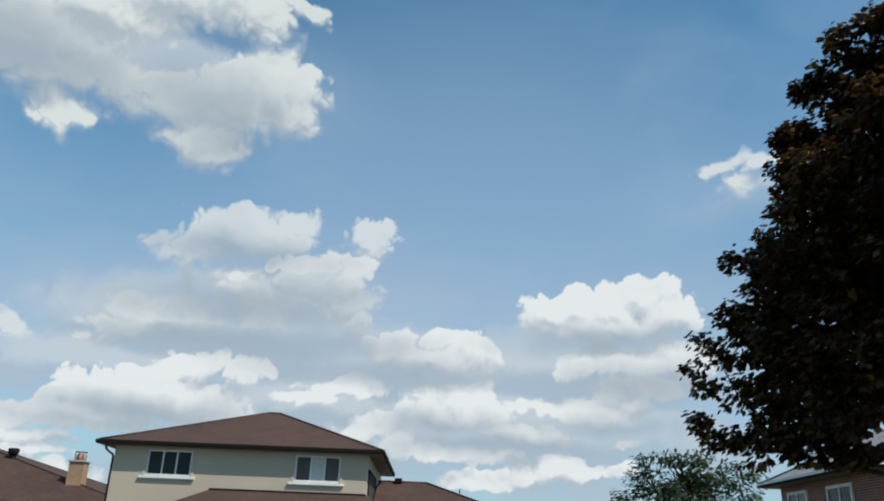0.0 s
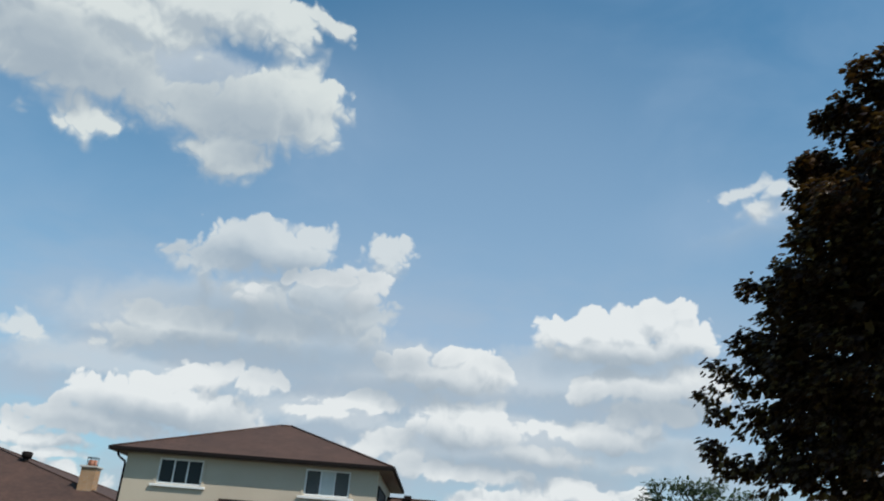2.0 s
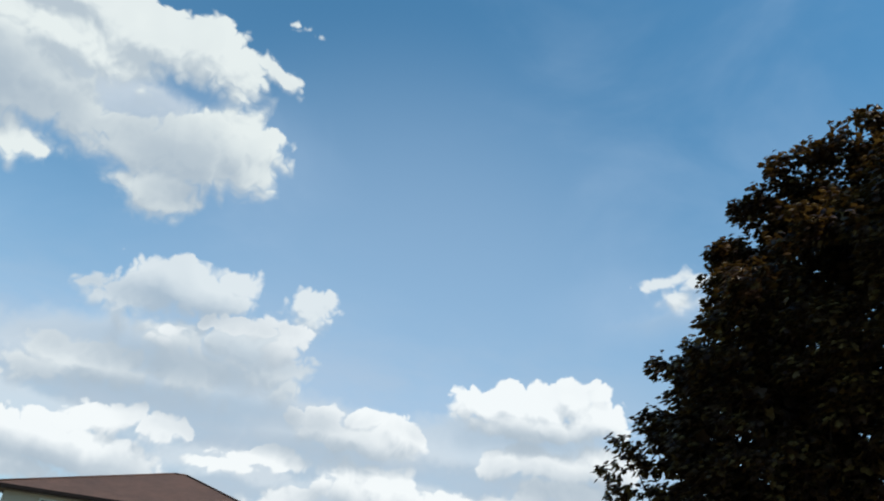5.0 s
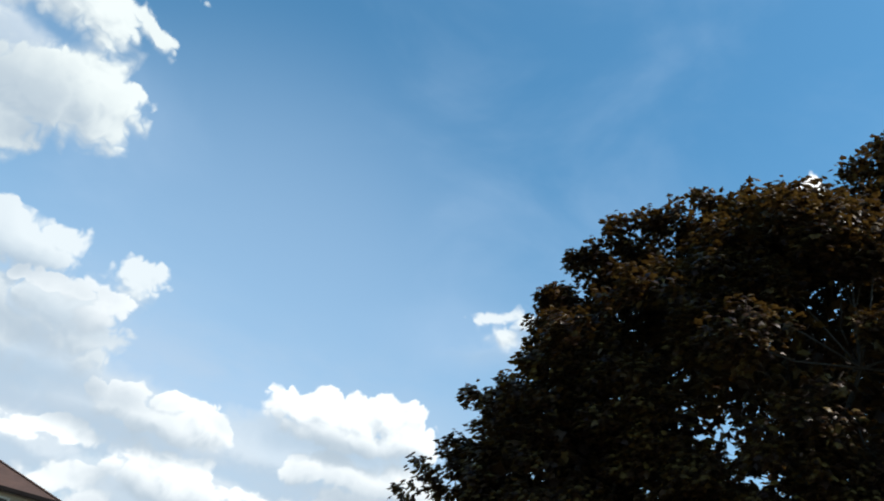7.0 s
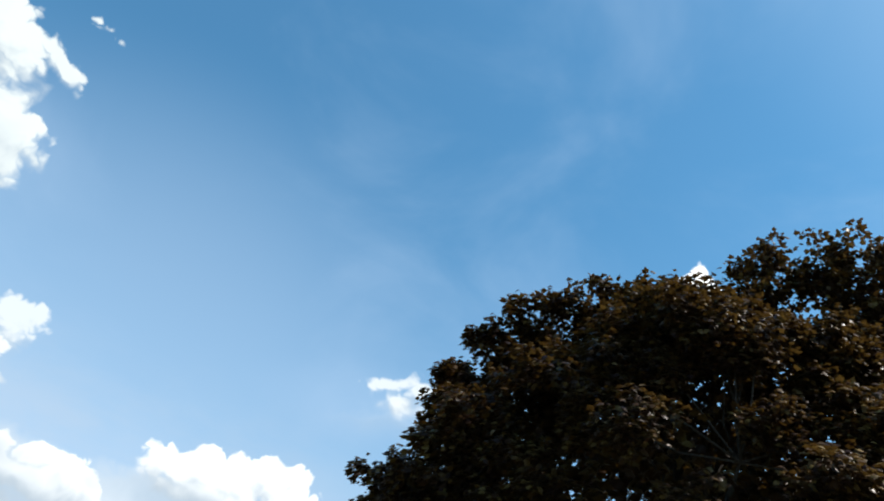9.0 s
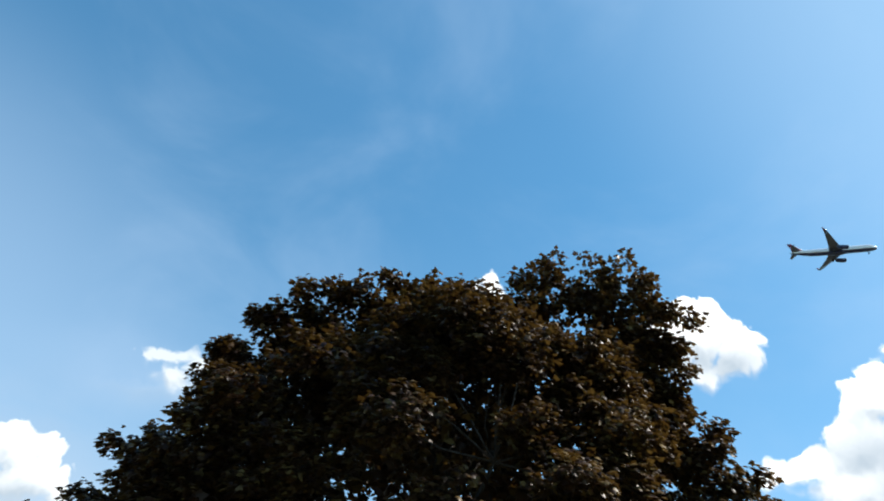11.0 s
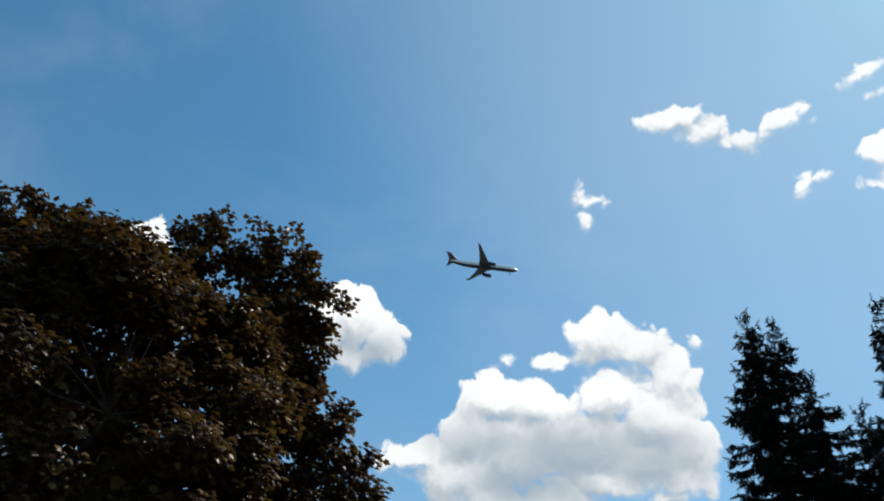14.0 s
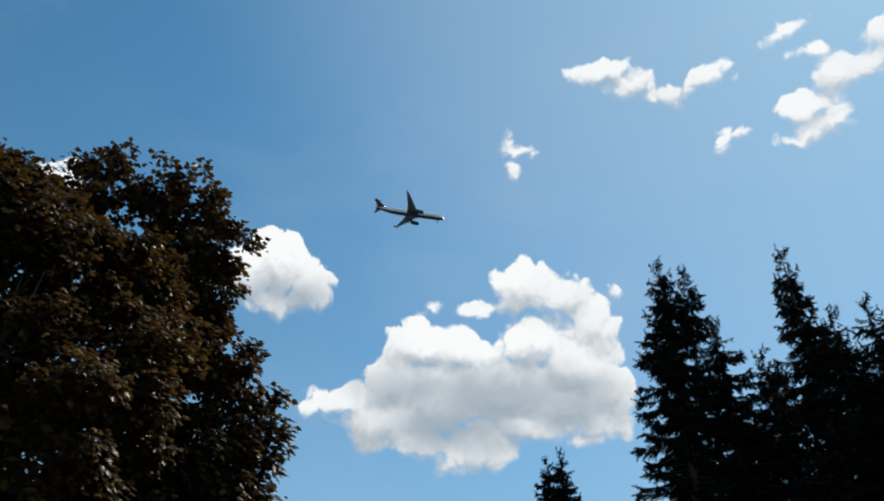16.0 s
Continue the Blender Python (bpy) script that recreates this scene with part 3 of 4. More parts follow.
# side wing
part("wing_wall", boxed(11.104, 17.0, 3.5, 8.6, 0, 3.2), STUCCO, house)
hip_roof(house, 6.3, 6.2, 3.3, 4.76, 11.25, 13.5, BROWN_SHINGLE, x=11.2, y=2.9)
part("roof_vent", boxed(12.0, 12.35, 5.7, 6.0, 4.7, 4.92, bevel=0.03), DARK_METAL, house)
part("vent_pipe", tube(bmesh.new(), [(15.1, 5.4, 3.8), (15.1, 5.4, 4.5)], [0.03, 0.03], 8), DARK_METAL, house)

# ---- the bungalow beside it ----
bungalow = thing("bungalow", pose(-46.0, 44.0, 0), "low brick bungalow with a brown hipped roof", "house", "houses on the street")
shell(bungalow, 0.5, 29.9, 0.5, 13.5, 3.2, TAN_BRICK)
hip_roof(bungalow, 30.4, 14.0, 3.35, 7.27, 8.0, 16.6, BROWN_SHINGLE)
chim = part("chimney", boxed(25.64, 26.48, 1.9, 2.6, 3.6, 5.68, bevel=0.01), TAN_BRICK, bungalow, "tan brick chimney")
part("cap", boxed(25.56, 26.56, 1.82, 2.68, 5.68, 5.78, bevel=0.015), CONCRETE, chim)
part("flue_pot", tube(bmesh.new(), [(26.06, 2.25, 5.76), (26.06, 2.25, 6.12)], [0.27, 0.23], 14), CLAY, chim, "red clay flue pot")
cage = bmesh.new()
for k in range(8):
    x, y = 26.06 + 0.31 * math.cos(k * math.tau / 8), 2.25 + 0.31 * math.sin(k * math.tau / 8)
    tube(cage, [(x, y, 5.78), (x, y, 6.24)], [0.016, 0.016], 5)
ring = [(26.06 + 0.31 * math.cos(k * math.tau / 16), 2.25 + 0.31 * math.sin(k * math.tau / 16), 6.24) for k in range(17)]
tube(cage, ring, [0.02] * 17, 5)
part("spark_guard", cage, DARK_METAL, chim)
pipe = part("roof_vent", tube(bmesh.new(), [(20.93, 4.8, 5.8), (20.93, 4.8, 6.3)], [0.18, 0.18], 14), DARK_METAL, bungalow, "dark round roof vent")
part("hood", tube(bmesh.new(), [(20.93, 4.8, 6.18), (20.93, 4.8, 6.24), (20.93, 4.8, 6.5), (20.93, 4.8, 6.57)], [0.2, 0.29, 0.32, 0.24], 14), DARK_METAL, pipe)

# ---- the brick house behind the maple ----
brick_house = thing("brick_house", pose(11.9, 22.2, 0), "red brick house with a pale grey roof and white eaves", "house", "houses on the street")
shell(brick_house, 0.5, 9.0, 0.5, 7.0, 4.3, RED_BRICK)
hip_roof(brick_house, 9.5, 7.5, 4.42, 6.2, 3.4, 6.1, GREY_SHINGLE)
for x0, x1, y0, y1 in ((-0.12, -0.1, -0.1, 7.6), (-0.1, 9.6, -0.12, -0.1)):
    part("fascia", boxed(x0, x1, y0, y1, 4.35, 4.44), WHITE_FRAME, brick_house, "white painted eave fascia")
for y0, y1 in ((5.0, 6.3), (2.0, 3.4)):
    w = thing_part("window", brick_house)
    part("pane", boxed(0.47, 0.496, y0, y1, 2.9, 3.95), GLASS, w)
    for a in ((0.43, 0.496, y0 - 0.1, y0, 2.8, 4.05), (0.43, 0.496, y1, y1 + 0.1, 2.8, 4.05), (0.43, 0.496, y0, y1, 3.95, 4.05), (0.4, 0.496, y0, y1, 2.8, 2.9), (0.44, 0.496, (y0 + y1) / 2 - 0.03, (y0 + y1) / 2 + 0.03, 2.9, 3.95)):
        part("frame", boxed(*a, bevel=0.006), WHITE_FRAME, w)
chim = part("chimney", boxed(1.9, 2.55, 4.6, 5.2, 4.4, 5.75, bevel=0.01), TAN_BRICK, brick_house, "orange brick chimney")
part("cap", boxed(1.82, 2.63, 4.52, 5.28, 5.75, 5.85, bevel=0.015), CONCRETE, chim)


# ---- trees ----
def scatter(name, verts, faces, at, basis, parent, mat, label=""):
    """One mesh of many copies of a small leaf or twig: places (k, 3), turns and sizes (k, 3, 3)."""
    v, f = np.array(verts, float), np.array(faces, int)
    k, nv, nf = len(at), len(v), len(f)
    co = np.einsum("kij,vj->kvi", basis, v) + at[:, None, :]
    idx = (f[None] + (np.arange(k) * nv)[:, None, None]).reshape(-1)
    me = bpy.data.meshes.new(name)
    me.vertices.add(k * nv)
    me.vertices.foreach_set("co", co.reshape(-1).astype(np.float32))
    me.loops.add(len(idx))
    me.loops.foreach_set("vertex_index", idx.astype(np.int32))
    me.polygons.add(k * nf)
    me.polygons.foreach_set("loop_start", (np.arange(k * nf) * 3).astype(np.int32))
    me.update(calc_edges=True)
    me.validate()
    me.materials.append(mat)
    ob = new(name, me)
    ob.parent = parent
    return tagged(ob, label, kind="stuff")


def frames_of(nose, roll, size, rng):
    """Turns whose second axis lies along nose, rolled at random about it."""
    nose = nose / np.linalg.norm(nose, axis=1, keepdims=True)
    up = np.tile((0.0, 0.0, 1.0), (len(nose), 1)) + rng.normal(0, roll, nose.shape)
    side = np.cross(nose, up)
    side /= np.linalg.norm(side, axis=1, keepdims=True) + 1e-9
    top = np.cross(side, nose)
    return np.stack([side, nose, top], axis=2) * np.asarray(size)[:, None, None]


HALF = [(0.4, 0.04), (0.37, 0.26), (0.53, 0.52), (0.28, 0.6)]
OUTLINE = [(0.0, 0.0), *HALF, (0.0, 1.0), *[(-x, y) for x, y in HALF[::-1]]]
MAPLE_VERTS = [(0, 0.34, 0.02)] + [(x, y, -0.42 * abs(x) - 0.25 * y * y) for x, y in OUTLINE]
MAPLE_FACES = [(0, i, i % 10 + 1) for i in range(1, 11)]
OVAL = [(0.0, 0.0), (0.24, 0.3), (0.2, 0.68), (0.0, 1.0), (-0.2, 0.68), (-0.24, 0.3)]
OVAL_VERTS = [(0, 0.5, 0.03)] + [(x, y, -0.25 * abs(x) - 0.1 * y * y) for x, y in OVAL]
OVAL_FACES = [(0, i, i % 6 + 1) for i in range(1, 7)]


def crown_clumps(lobes, spacing, rng, inside=0.25):
    """Places for leaf sprays, mostly near the skin of the joined lobes (x, y, z, rx, rz)."""
    lobes = np.array(lobes)
    found = []
    for x, y, z, rx, rz in lobes:
        area = 4 * math.pi * rx * (rx + rz) / 2
        k = int(area / spacing ** 2 * (1 + inside)) + 1
        d = rng.normal(size=(k, 3))
        d /= np.linalg.norm(d, axis=1, keepdims=True)
        skin = np.where(rng.random(k) < inside / (1 + inside), rng.uniform(0.25, 0.85, k), rng.uniform(0.86, 1.03, k))
        p = np.array((x, y, z)) + d * skin[:, None] * np.array((rx, rx, rz))
        found.append(p)
    p = np.concatenate(found)
    rel = (p[:, None] - lobes[None, :, :3]) / lobes[None][:, :, [3, 3, 4]]
    depth = ((1 - np.linalg.norm(rel, axis=2)) * lobes[None, :, 3]).max(axis=1)
    keep = (depth < 0.6) | (rng.random(len(p)) < 0.34)
    return p[keep], depth[keep]


def broadleaf(name, base, lobes, label, category, leaf, leaf_mat, bark, size, per, spacing, limbs, trunk_r, seed, spray=0.3, singles=0, core=(), low_limbs=()):
    """A tree: trunk, limbs, twigs and a crown of single leaves in sprays. Lobes are in world metres."""
    rng = np.random.default_rng(seed)
    tree = thing(name, pose(*base), label, category)
    off = np.array(base)
    p, depth = crown_clumps(lobes, spacing, rng)
    p = p - off
    top = max(l[2] + l[4] for l in lobes) - base[2]
    trunk_pts = [(0.04 * math.sin(k * 1.7), 0.05 * math.cos(k * 2.1), top * 0.8 * k / 9) for k in range(10)]
    part("trunk", tube(bmesh.new(), trunk_pts, [trunk_r * (1.35 if k == 0 else 1 - 0.085 * k) for k in range(10)], 14), bark, tree)
    # limbs bend upwards as they leave the trunk
    ends = []
    for i in range(limbs):
        goal = p[rng.integers(len(p))] if i else p[np.argmin(p[:, 2])]
        z0 = max(top * 0.16, min(goal[2] * 0.6, top * 0.6))
        r0 = trunk_r * 0.45
        pts = [Vector((0, 0, z0)).lerp(Vector(goal), s) + Vector((0, 0, 0.35 * math.sin(s * math.pi))) + Vector(rng.normal(0, 0.07, 3)) * (s > 0) for s in (0, 0.17, 0.34, 0.51, 0.68, 0.85)]
        part("limb", tube(bmesh.new(), pts, [r0 * (1 - 0.85 * k / 5) for k in range(6)], 8), bark, tree)
        ends += pts[2:]
    for z0, goal in low_limbs:
        goal = Vector(goal) - Vector(base)
        pts = [Vector((0, 0, z0)).lerp(goal, s) + Vector((0, 0, 0.3 * math.sin(s * math.pi))) + Vector(rng.normal(0, 0.04, 3)) * (s > 0) for s in (0, 0.2, 0.4, 0.6, 0.8, 1.0)]
        part("limb", tube(bmesh.new(), pts, [0.085, 0.075, 0.062, 0.05, 0.035, 0.015], 8), bark, tree)
        ends += pts[3:]
    ends = np.array([tuple(e) for e in ends])
    twigs = bmesh.new()
    for goal in p[rng.permutation(len(p))[:300]]:
        near = ends[np.argmin(np.linalg.norm(ends - goal, axis=1))]
        if np.linalg.norm(goal - near) > 1.4:
            continue
        mid = (near + goal) / 2 + rng.normal(0, 0.08, 3)
        tube(twigs, [near, mid, goal], [0.016, 0.01, 0.004], 5, close=False)
    tagged(part("twig", twigs, bark, tree), kind="stuff")
    # leaves: sprays that fan out and hang
    centre = np.array([0.0, 0.0, top * 0.5])
    k = len(p) * per
    at = np.repeat(p, per, axis=0)
    off_spray = np.clip(rng.normal(0, 1, (k, 3)), -1.35, 1.35) * np.array((spray, spray, spray * 0.62))
    at = at + off_spray
    out = at - centre
    out /= np.linalg.norm(out, axis=1, keepdims=True)
    nose = off_spray / (np.linalg.norm(off_spray, axis=1, keepdims=True) + 1e-6) * 0.4 + out * np.array((0.8, 0.8, 0.3)) + np.array((0, 0, -0.45)) + rng.normal(0, 0.25, (k, 3))
    basis = frames_of(nose, 0.25, rng.uniform(0.65, 1.25, k) * size, rng)
    # the close inner foliage, in larger sprays
    for x, y, z, rx, rz in core:
        m = int(rx * rz * 800)
        d = rng.normal(size=(m, 3))
        d *= (rng.uniform(0.35, 1.0, m) ** 0.5 / np.linalg.norm(d, axis=1))[:, None]
        at = np.concatenate([at, np.array((x, y, z)) - off + d * np.array((rx, rx, rz))])
        basis = np.concatenate([basis, frames_of(d + rng.normal(0, 0.5, (m, 3)), 0.5, rng.uniform(1.3, 2.2, m) * size, rng)])
    k = len(at)
    # the leaves nearest the front yard are single pieces, the rest one joined crown
    single = np.argsort(np.linalg.norm(at + off - np.array((1.5, 2.5, 2.0)), axis=1))[:singles]
    rest = np.ones(k, bool)
    rest[single] = False
    crown = scatter("crown", *leaf, at[rest], basis[rest], tree, leaf_mat)
    one = bpy.data.meshes.new("leaf")
    one.from_pydata(leaf[0], [], leaf[1])
    one.materials.append(leaf_mat)
    for i in single:
        ob = new("leaf", one)
        ob.parent = crown
        ob.matrix_local = Matrix.Translation(at[i]) @ Matrix(basis[i].tolist()).to_4x4()
    return tree


def lobe(yaw, el, dist, r, rz=None):
    """A crown lobe by its bearing, height angle and distance from the place of the viewer."""
    a = radians(yaw)
    return (-math.sin(a) * dist, math.cos(a) * dist, EYE + dist * math.tan(radians(el)), r, rz or r * 0.9)


def rim(points, fuller=True, dist=10.2, heart=(-43.0, 16.0), spray=0.15):
    """Boughs on the outer edge of a crown: each (yaw, el, r) is where its leaves end; a second, fuller one stands behind it."""
    made = []
    for yaw, el, r in points:
        dy, de = (heart[0] - yaw) * math.cos(radians(el)), heart[1] - el
        far = math.hypot(dy, de)
        for extra, rr in ((0.0, r), (0.55, r + 0.12))[:1 + fuller]:
            back = math.degrees(math.asin((r + spray + extra) * math.cos(radians(el)) / dist))
            made.append(lobe(yaw + dy / far * back / math.cos(radians(el)), el + de / far * back, dist, rr))
    return made


def boughs_on(centre, rx, rz, spacing, seed):
    """Leafy heads standing apart from one another on the skin of a rounded body."""
    rng = np.random.default_rng(seed)
    count = int(4 * math.pi * rx * (rx + rz) / 2 / spacing ** 2)
    heads = []
    for k in range(count):
        z = 1 - 2 * (k + 0.5) / count
        a = k * 2.39996 + rng.uniform(-0.25, 0.25)
        s = math.sqrt(1 - z * z)
        out = np.array((math.cos(a) * s * rx, math.sin(a) * s * rx, z * rz)) * rng.uniform(0.86, 1.03)
        r = rng.uniform(0.26, 0.46)
        if out[0] + out[1] > 1.2 and k % 2:
            continue
        heads.append((centre[0] + out[0], centre[1] + out[1], centre[2] + out[2], r, r * 0.72))
    return heads


CROWN_LOW = [(-19.3, 16.7, 0.16), (-18.0, 14.1, 0.1), (-17.2, 12.1, 0.08), (-18.0, 10.8, 0.1), (-19.2, 13.1, 0.12), (-17.4, 8.4, 0.14), (-18.4, 7.5, 0.14), (-19.7, 10.1, 0.07), (-20.7, 15.7, 0.16), (-20.3, 7.1, 0.14), (-20.3, 14.6, 0.1), (-21.1, 11.1, 0.06), (-20.8, 20.2, 0.03), (-22.2, 19.8, 0.14), (-20.2, 6.2, 0.08)]
CROWN_LEFT = [(-22.4, 19.0, 0.28), (-20.8, 19.8, 0.03), (-23.0, 20.4, 0.16), (-24.7, 22.3, 0.1), (-24.8, 28.2, 0.3), (-25.4, 25.5, 0.2), (-24.7, 27.3, 0.25), (-25.5, 28.2, 0.2), (-27.8, 32.1, 0.2), (-27.3, 31.3, 0.16), (-28.4, 31.8, 0.16), (-30.1, 34.1, 0.12), (-29.9, 33.7, 0.16), (-31.9, 34.6, 0.2)]
CROWN_TOP = [(-33.8, 35.0, 0.25), (-38.2, 36.1, 0.14), (-41.2, 35.8, 0.3), (-44.2, 35.7, 0.3), (-36.7, 36.2, 0.14), (-40.7, 36.3, 0.3), (-44.7, 36.2, 0.3), (-47.4, 36.4, 0.25), (-49.0, 37.6, 0.14), (-51.1, 38.7, 0.25), (-54.3, 38.9, 0.02), (-57.2, 39.1, 0.03), (-56.3, 38.1, 0.2), (-58.7, 37.9, 0.2)]
CROWN_RIGHT = [(-61.0, 36.5, 0.2), (-63.2, 35.3, 0.08), (-61.6, 34.0, 0.2), (-62.2, 31.6, 0.14), (-62.6, 32.1, 0.06), (-60.4, 36.8, 0.16), (-62.6, 35.5, 0.07), (-62.3, 30.0, 0.2), (-65.2, 27.9, 0.14), (-65.2, 26.4, 0.25), (-68.1, 25.1, 0.12), (-67.8, 23.3, 0.3), (-68.2, 21.1, 0.3), (-68.2, 18.6, 0.3), (-67.2, 18.0, 0.4), (-66.8, 13.0, 0.45), (-66.0, 8.5, 0.45)]
MAPLE_HEADS = [h for h in boughs_on((7.7, 7.9, 5.5), 3.2, 2.6, 0.82, 21) if math.dist(h[:3], (8.2, 7.4, 6.8)) > 1.6] + [h for h in boughs_on((8.2, 7.4, 6.8), 2.5, 1.7, 0.8, 22) if h[2] > 6.6] + [lobe(-27.0, 14.0, 9.8, 0.7), lobe(-27.5, 20.0, 9.8, 0.7), lobe(-26.5, 9.0, 9.8, 0.5), lobe(-24.6, 16.5, 10.0, 0.5), lobe(-24.4, 12.0, 10.0, 0.5), lobe(-24.8, 8.6, 10.0, 0.4), lobe(-29.5, 8.4, 10.0, 0.5)]
MAPLE_LOBES = [h for h in MAPLE_HEADS if h[2] > 3.1] + rim(CROWN_LOW, False) + rim(CROWN_LEFT) + rim(CROWN_TOP, spray=0.06) + rim(CROWN_RIGHT)
MAPLE_CORE = [(7.7, 7.9, 5.4, 2.5, 2.0), (8.2, 7.4, 6.5, 1.8, 1.3), (4.8, 9.1, 4.25, 1.1, 1.2), (5.9, 8.7, 4.2, 1.2, 1.3)]
broadleaf("maple_tree", (7.7, 7.9, 0), MAPLE_LOBES, "broad dark crimson-leaved maple tree with a dense rounded crown", "tree", (MAPLE_VERTS, MAPLE_FACES), MAPLE_LEAF, MAPLE_BARK,
          0.086, 50, 0.36, 16, 0.26, 5, 0.11, 280, MAPLE_CORE, [(1.2, (4.5, 9.3, 2.75)), (1.5, (4.1, 9.5, 3.1)), (1.4, (5.1, 8.9, 3.0)), (1.6, (4.6, 8.7, 3.8))])
GREEN_LOBES = [lobe(-17.5, 2.0, 24, 1.3, 1.3), lobe(-14.8, 6.3, 24, 0.30), lobe(-13.9, 5.0, 24, 0.28), lobe(-16.4, 6.6, 24, 0.28), lobe(-17.7, 6.0, 24, 0.40), lobe(-18.7, 6.7, 24, 0.22), lobe(-20.2, 5.7, 24, 0.30), lobe(-13.4, 4.0, 24, 0.30), lobe(-15.3, 4.7, 24, 0.50), lobe(-17.1, 4.6, 24, 0.60), lobe(-18.9, 5.0, 24, 0.50), lobe(-20.8, 4.6, 24, 0.40), lobe(-21.4, 5.5, 24, 0.18)]
broadleaf("garden_tree", (7.2, 22.9, 0), GREEN_LOBES, "small green leafy garden tree with open sprays", "tree", (OVAL_VERTS, OVAL_FACES), GREEN_LEAF, MAPLE_BARK,
          0.14, 26, 0.45, 9, 0.12, 8, 0.15)


def needle_spray():
    """A twig closely set with needles, one metre long before scaling."""
    v, f = [], []
    for k in range(6):
        y = 0.04 + 0.15 * k
        reach = 0.26 * (1 - 0.5 * (k / 5) ** 2)
        for side in (0.0, 2.2, 4.2):
            a = side + 0.7 * (k % 3)
            b = len(v)
            v += [(0.04, y - 0.08, 0), (-0.04, y + 0.08, 0.01), (math.cos(a) * reach, y + 0.17, math.sin(a) * reach)]
            f.append((b, b + 1, b + 2))
    b = len(v)
    v += [(0.03, 0, 0), (-0.03, 0, 0.02), (0, 1.0, 0)]
    f.append((b, b + 1, b + 2))
    return v, f


SPRAY = needle_spray()


def spruce(yaw, el, dist, wide, seed, label, fork=None, lean=0.0):
    """A spruce: trunk, whorls of drooping boughs, needle sprays along each. wide: crown radius per metre below the tip."""
    rng = np.random.default_rng(seed)
    x, y, tip, *_ = lobe(yaw, el, dist, 1)
    tip -= 0.15
    tree = thing("spruce_tree", pose(x, y, 0), label, "tree", "spruces in a row")
    part("trunk", tube(bmesh.new(), [(lean * s * s, 0, tip * s) for s in (0, 0.25, 0.5, 0.75, 0.9, 0.985)], [0.24, 0.2, 0.15, 0.085, 0.04, 0.01], 10), SPRUCE_BARK, tree)
    leaders = [(0.0, 0.0, tip, 1.0)]
    if fork:
        leaders.append((*fork, 0.45))
        part("leader", tube(bmesh.new(), [(lean * 0.6, 0, fork[2] - 2.6), (fork[0] * 0.7, fork[1] * 0.7, fork[2] - 1.8), fork], [0.06, 0.04, 0.01], 8), SPRUCE_BARK, tree)
    boughs = bmesh.new()
    at, nose, size = [], [], []
    for lx, ly, ltip, share in leaders:
        down = 0.1
        reach_low = ltip * 0.88 if share == 1.0 else 2.4
        while down < reach_low:
            z = ltip - down
            r_max = (0.16 + wide * down * (1.0 if down < 4 else 4 / down + 0.55 * (1 - 4 / down))) * (1 if share == 1.0 else 0.8)
            for k in range(6 if down > 0.6 else 4):
                a = rng.uniform(0, math.tau)
                r = r_max * rng.choice([0.5, 0.75, 0.95, 1.0, 1.15, 1.3], p=[0.2, 0.22, 0.22, 0.14, 0.12, 0.1])
                ox, oy = lx + lean * (z / tip) ** 2 * (share == 1.0), ly
                pts = []
                for s in (0, 0.3, 0.6, 0.85, 1.0):
                    sag = -0.32 * r * s + 0.2 * r * s ** 3 + (0.28 * (1 - down / 1.2) * s if down < 1.2 else 0)
                    pts.append(np.array((ox + math.cos(a) * r * s, oy + math.sin(a) * r * s, z + sag)))
                if r > 0.35:
                    tube(boughs, pts, [0.022, 0.018, 0.013, 0.008, 0.004], 4, close=False)
                steps = max(4, int(r / 0.065))
                for j in range(steps):
                    s = (j + rng.random()) / steps
                    i = min(3, int(s * 4))
                    p = pts[i] + (pts[i + 1] - pts[i]) * (s * 4 - i)
                    ahead = pts[i + 1] - pts[i]
                    ahead = ahead / (np.linalg.norm(ahead) + 1e-6)
                    cross = np.array((-ahead[1], ahead[0], 0))
                    for sgn in (-1, 1):
                        at.append(p)
                        nose.append(ahead * 0.7 + cross * sgn * rng.uniform(0.3, 0.9) + np.array((0, 0, rng.uniform(-1.5, -0.1))))
                        size.append(rng.uniform(0.15, 0.3) * (0.75 + 0.4 * min(1, r)) * (0.6 if down < 0.8 else 1))
                at.append(pts[-1])
                nose.append(pts[-1] - pts[-2] + np.array((0, 0, 0.05)))
                size.append(rng.uniform(0.18, 0.28) * (0.6 if down < 0.8 else 1))
            down += rng.uniform(0.1, 0.2) if down < 7.5 else rng.uniform(0.3, 0.5)
        at.append(np.array((lx + lean * (share == 1.0), ly, ltip - 0.2)))
        nose.append(np.array((0, 0, 1.0)))
        size.append(0.34)
    tagged(part("bough", boughs, SPRUCE_BARK, tree), kind="stuff")
    basis = frames_of(np.array(nose) + rng.normal(0, 0.12, (len(nose), 3)), 0.5, size, rng)
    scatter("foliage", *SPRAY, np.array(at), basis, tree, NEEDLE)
    return tree


spruce(-95.9, 34.0, 22.0, 0.20, 11, "tall dark spruce with a forked top", fork=(-0.09, -0.72, 15.87))
spruce(-99.2, 29.5, 23.0, 0.33, 12, "dark spruce with drooping boughs")
spruce(-102.1, 27.1, 24.0, 0.33, 13, "dark spruce with drooping boughs")
spruce(-105.2, 33.2, 21.0, 0.16, 14, "tall dark spruce with a leaning narrow top")
spruce(-107.2, 28.7, 22.0, 0.24, 15, "dark spruce with drooping boughs")
spruce(-109.6, 29.0, 22.5, 0.20, 16, "dark spruce with a thin upright leader")
spruce(-111.6, 27.7, 20.0, 0.26, 17, "dark spruce with drooping boughs")
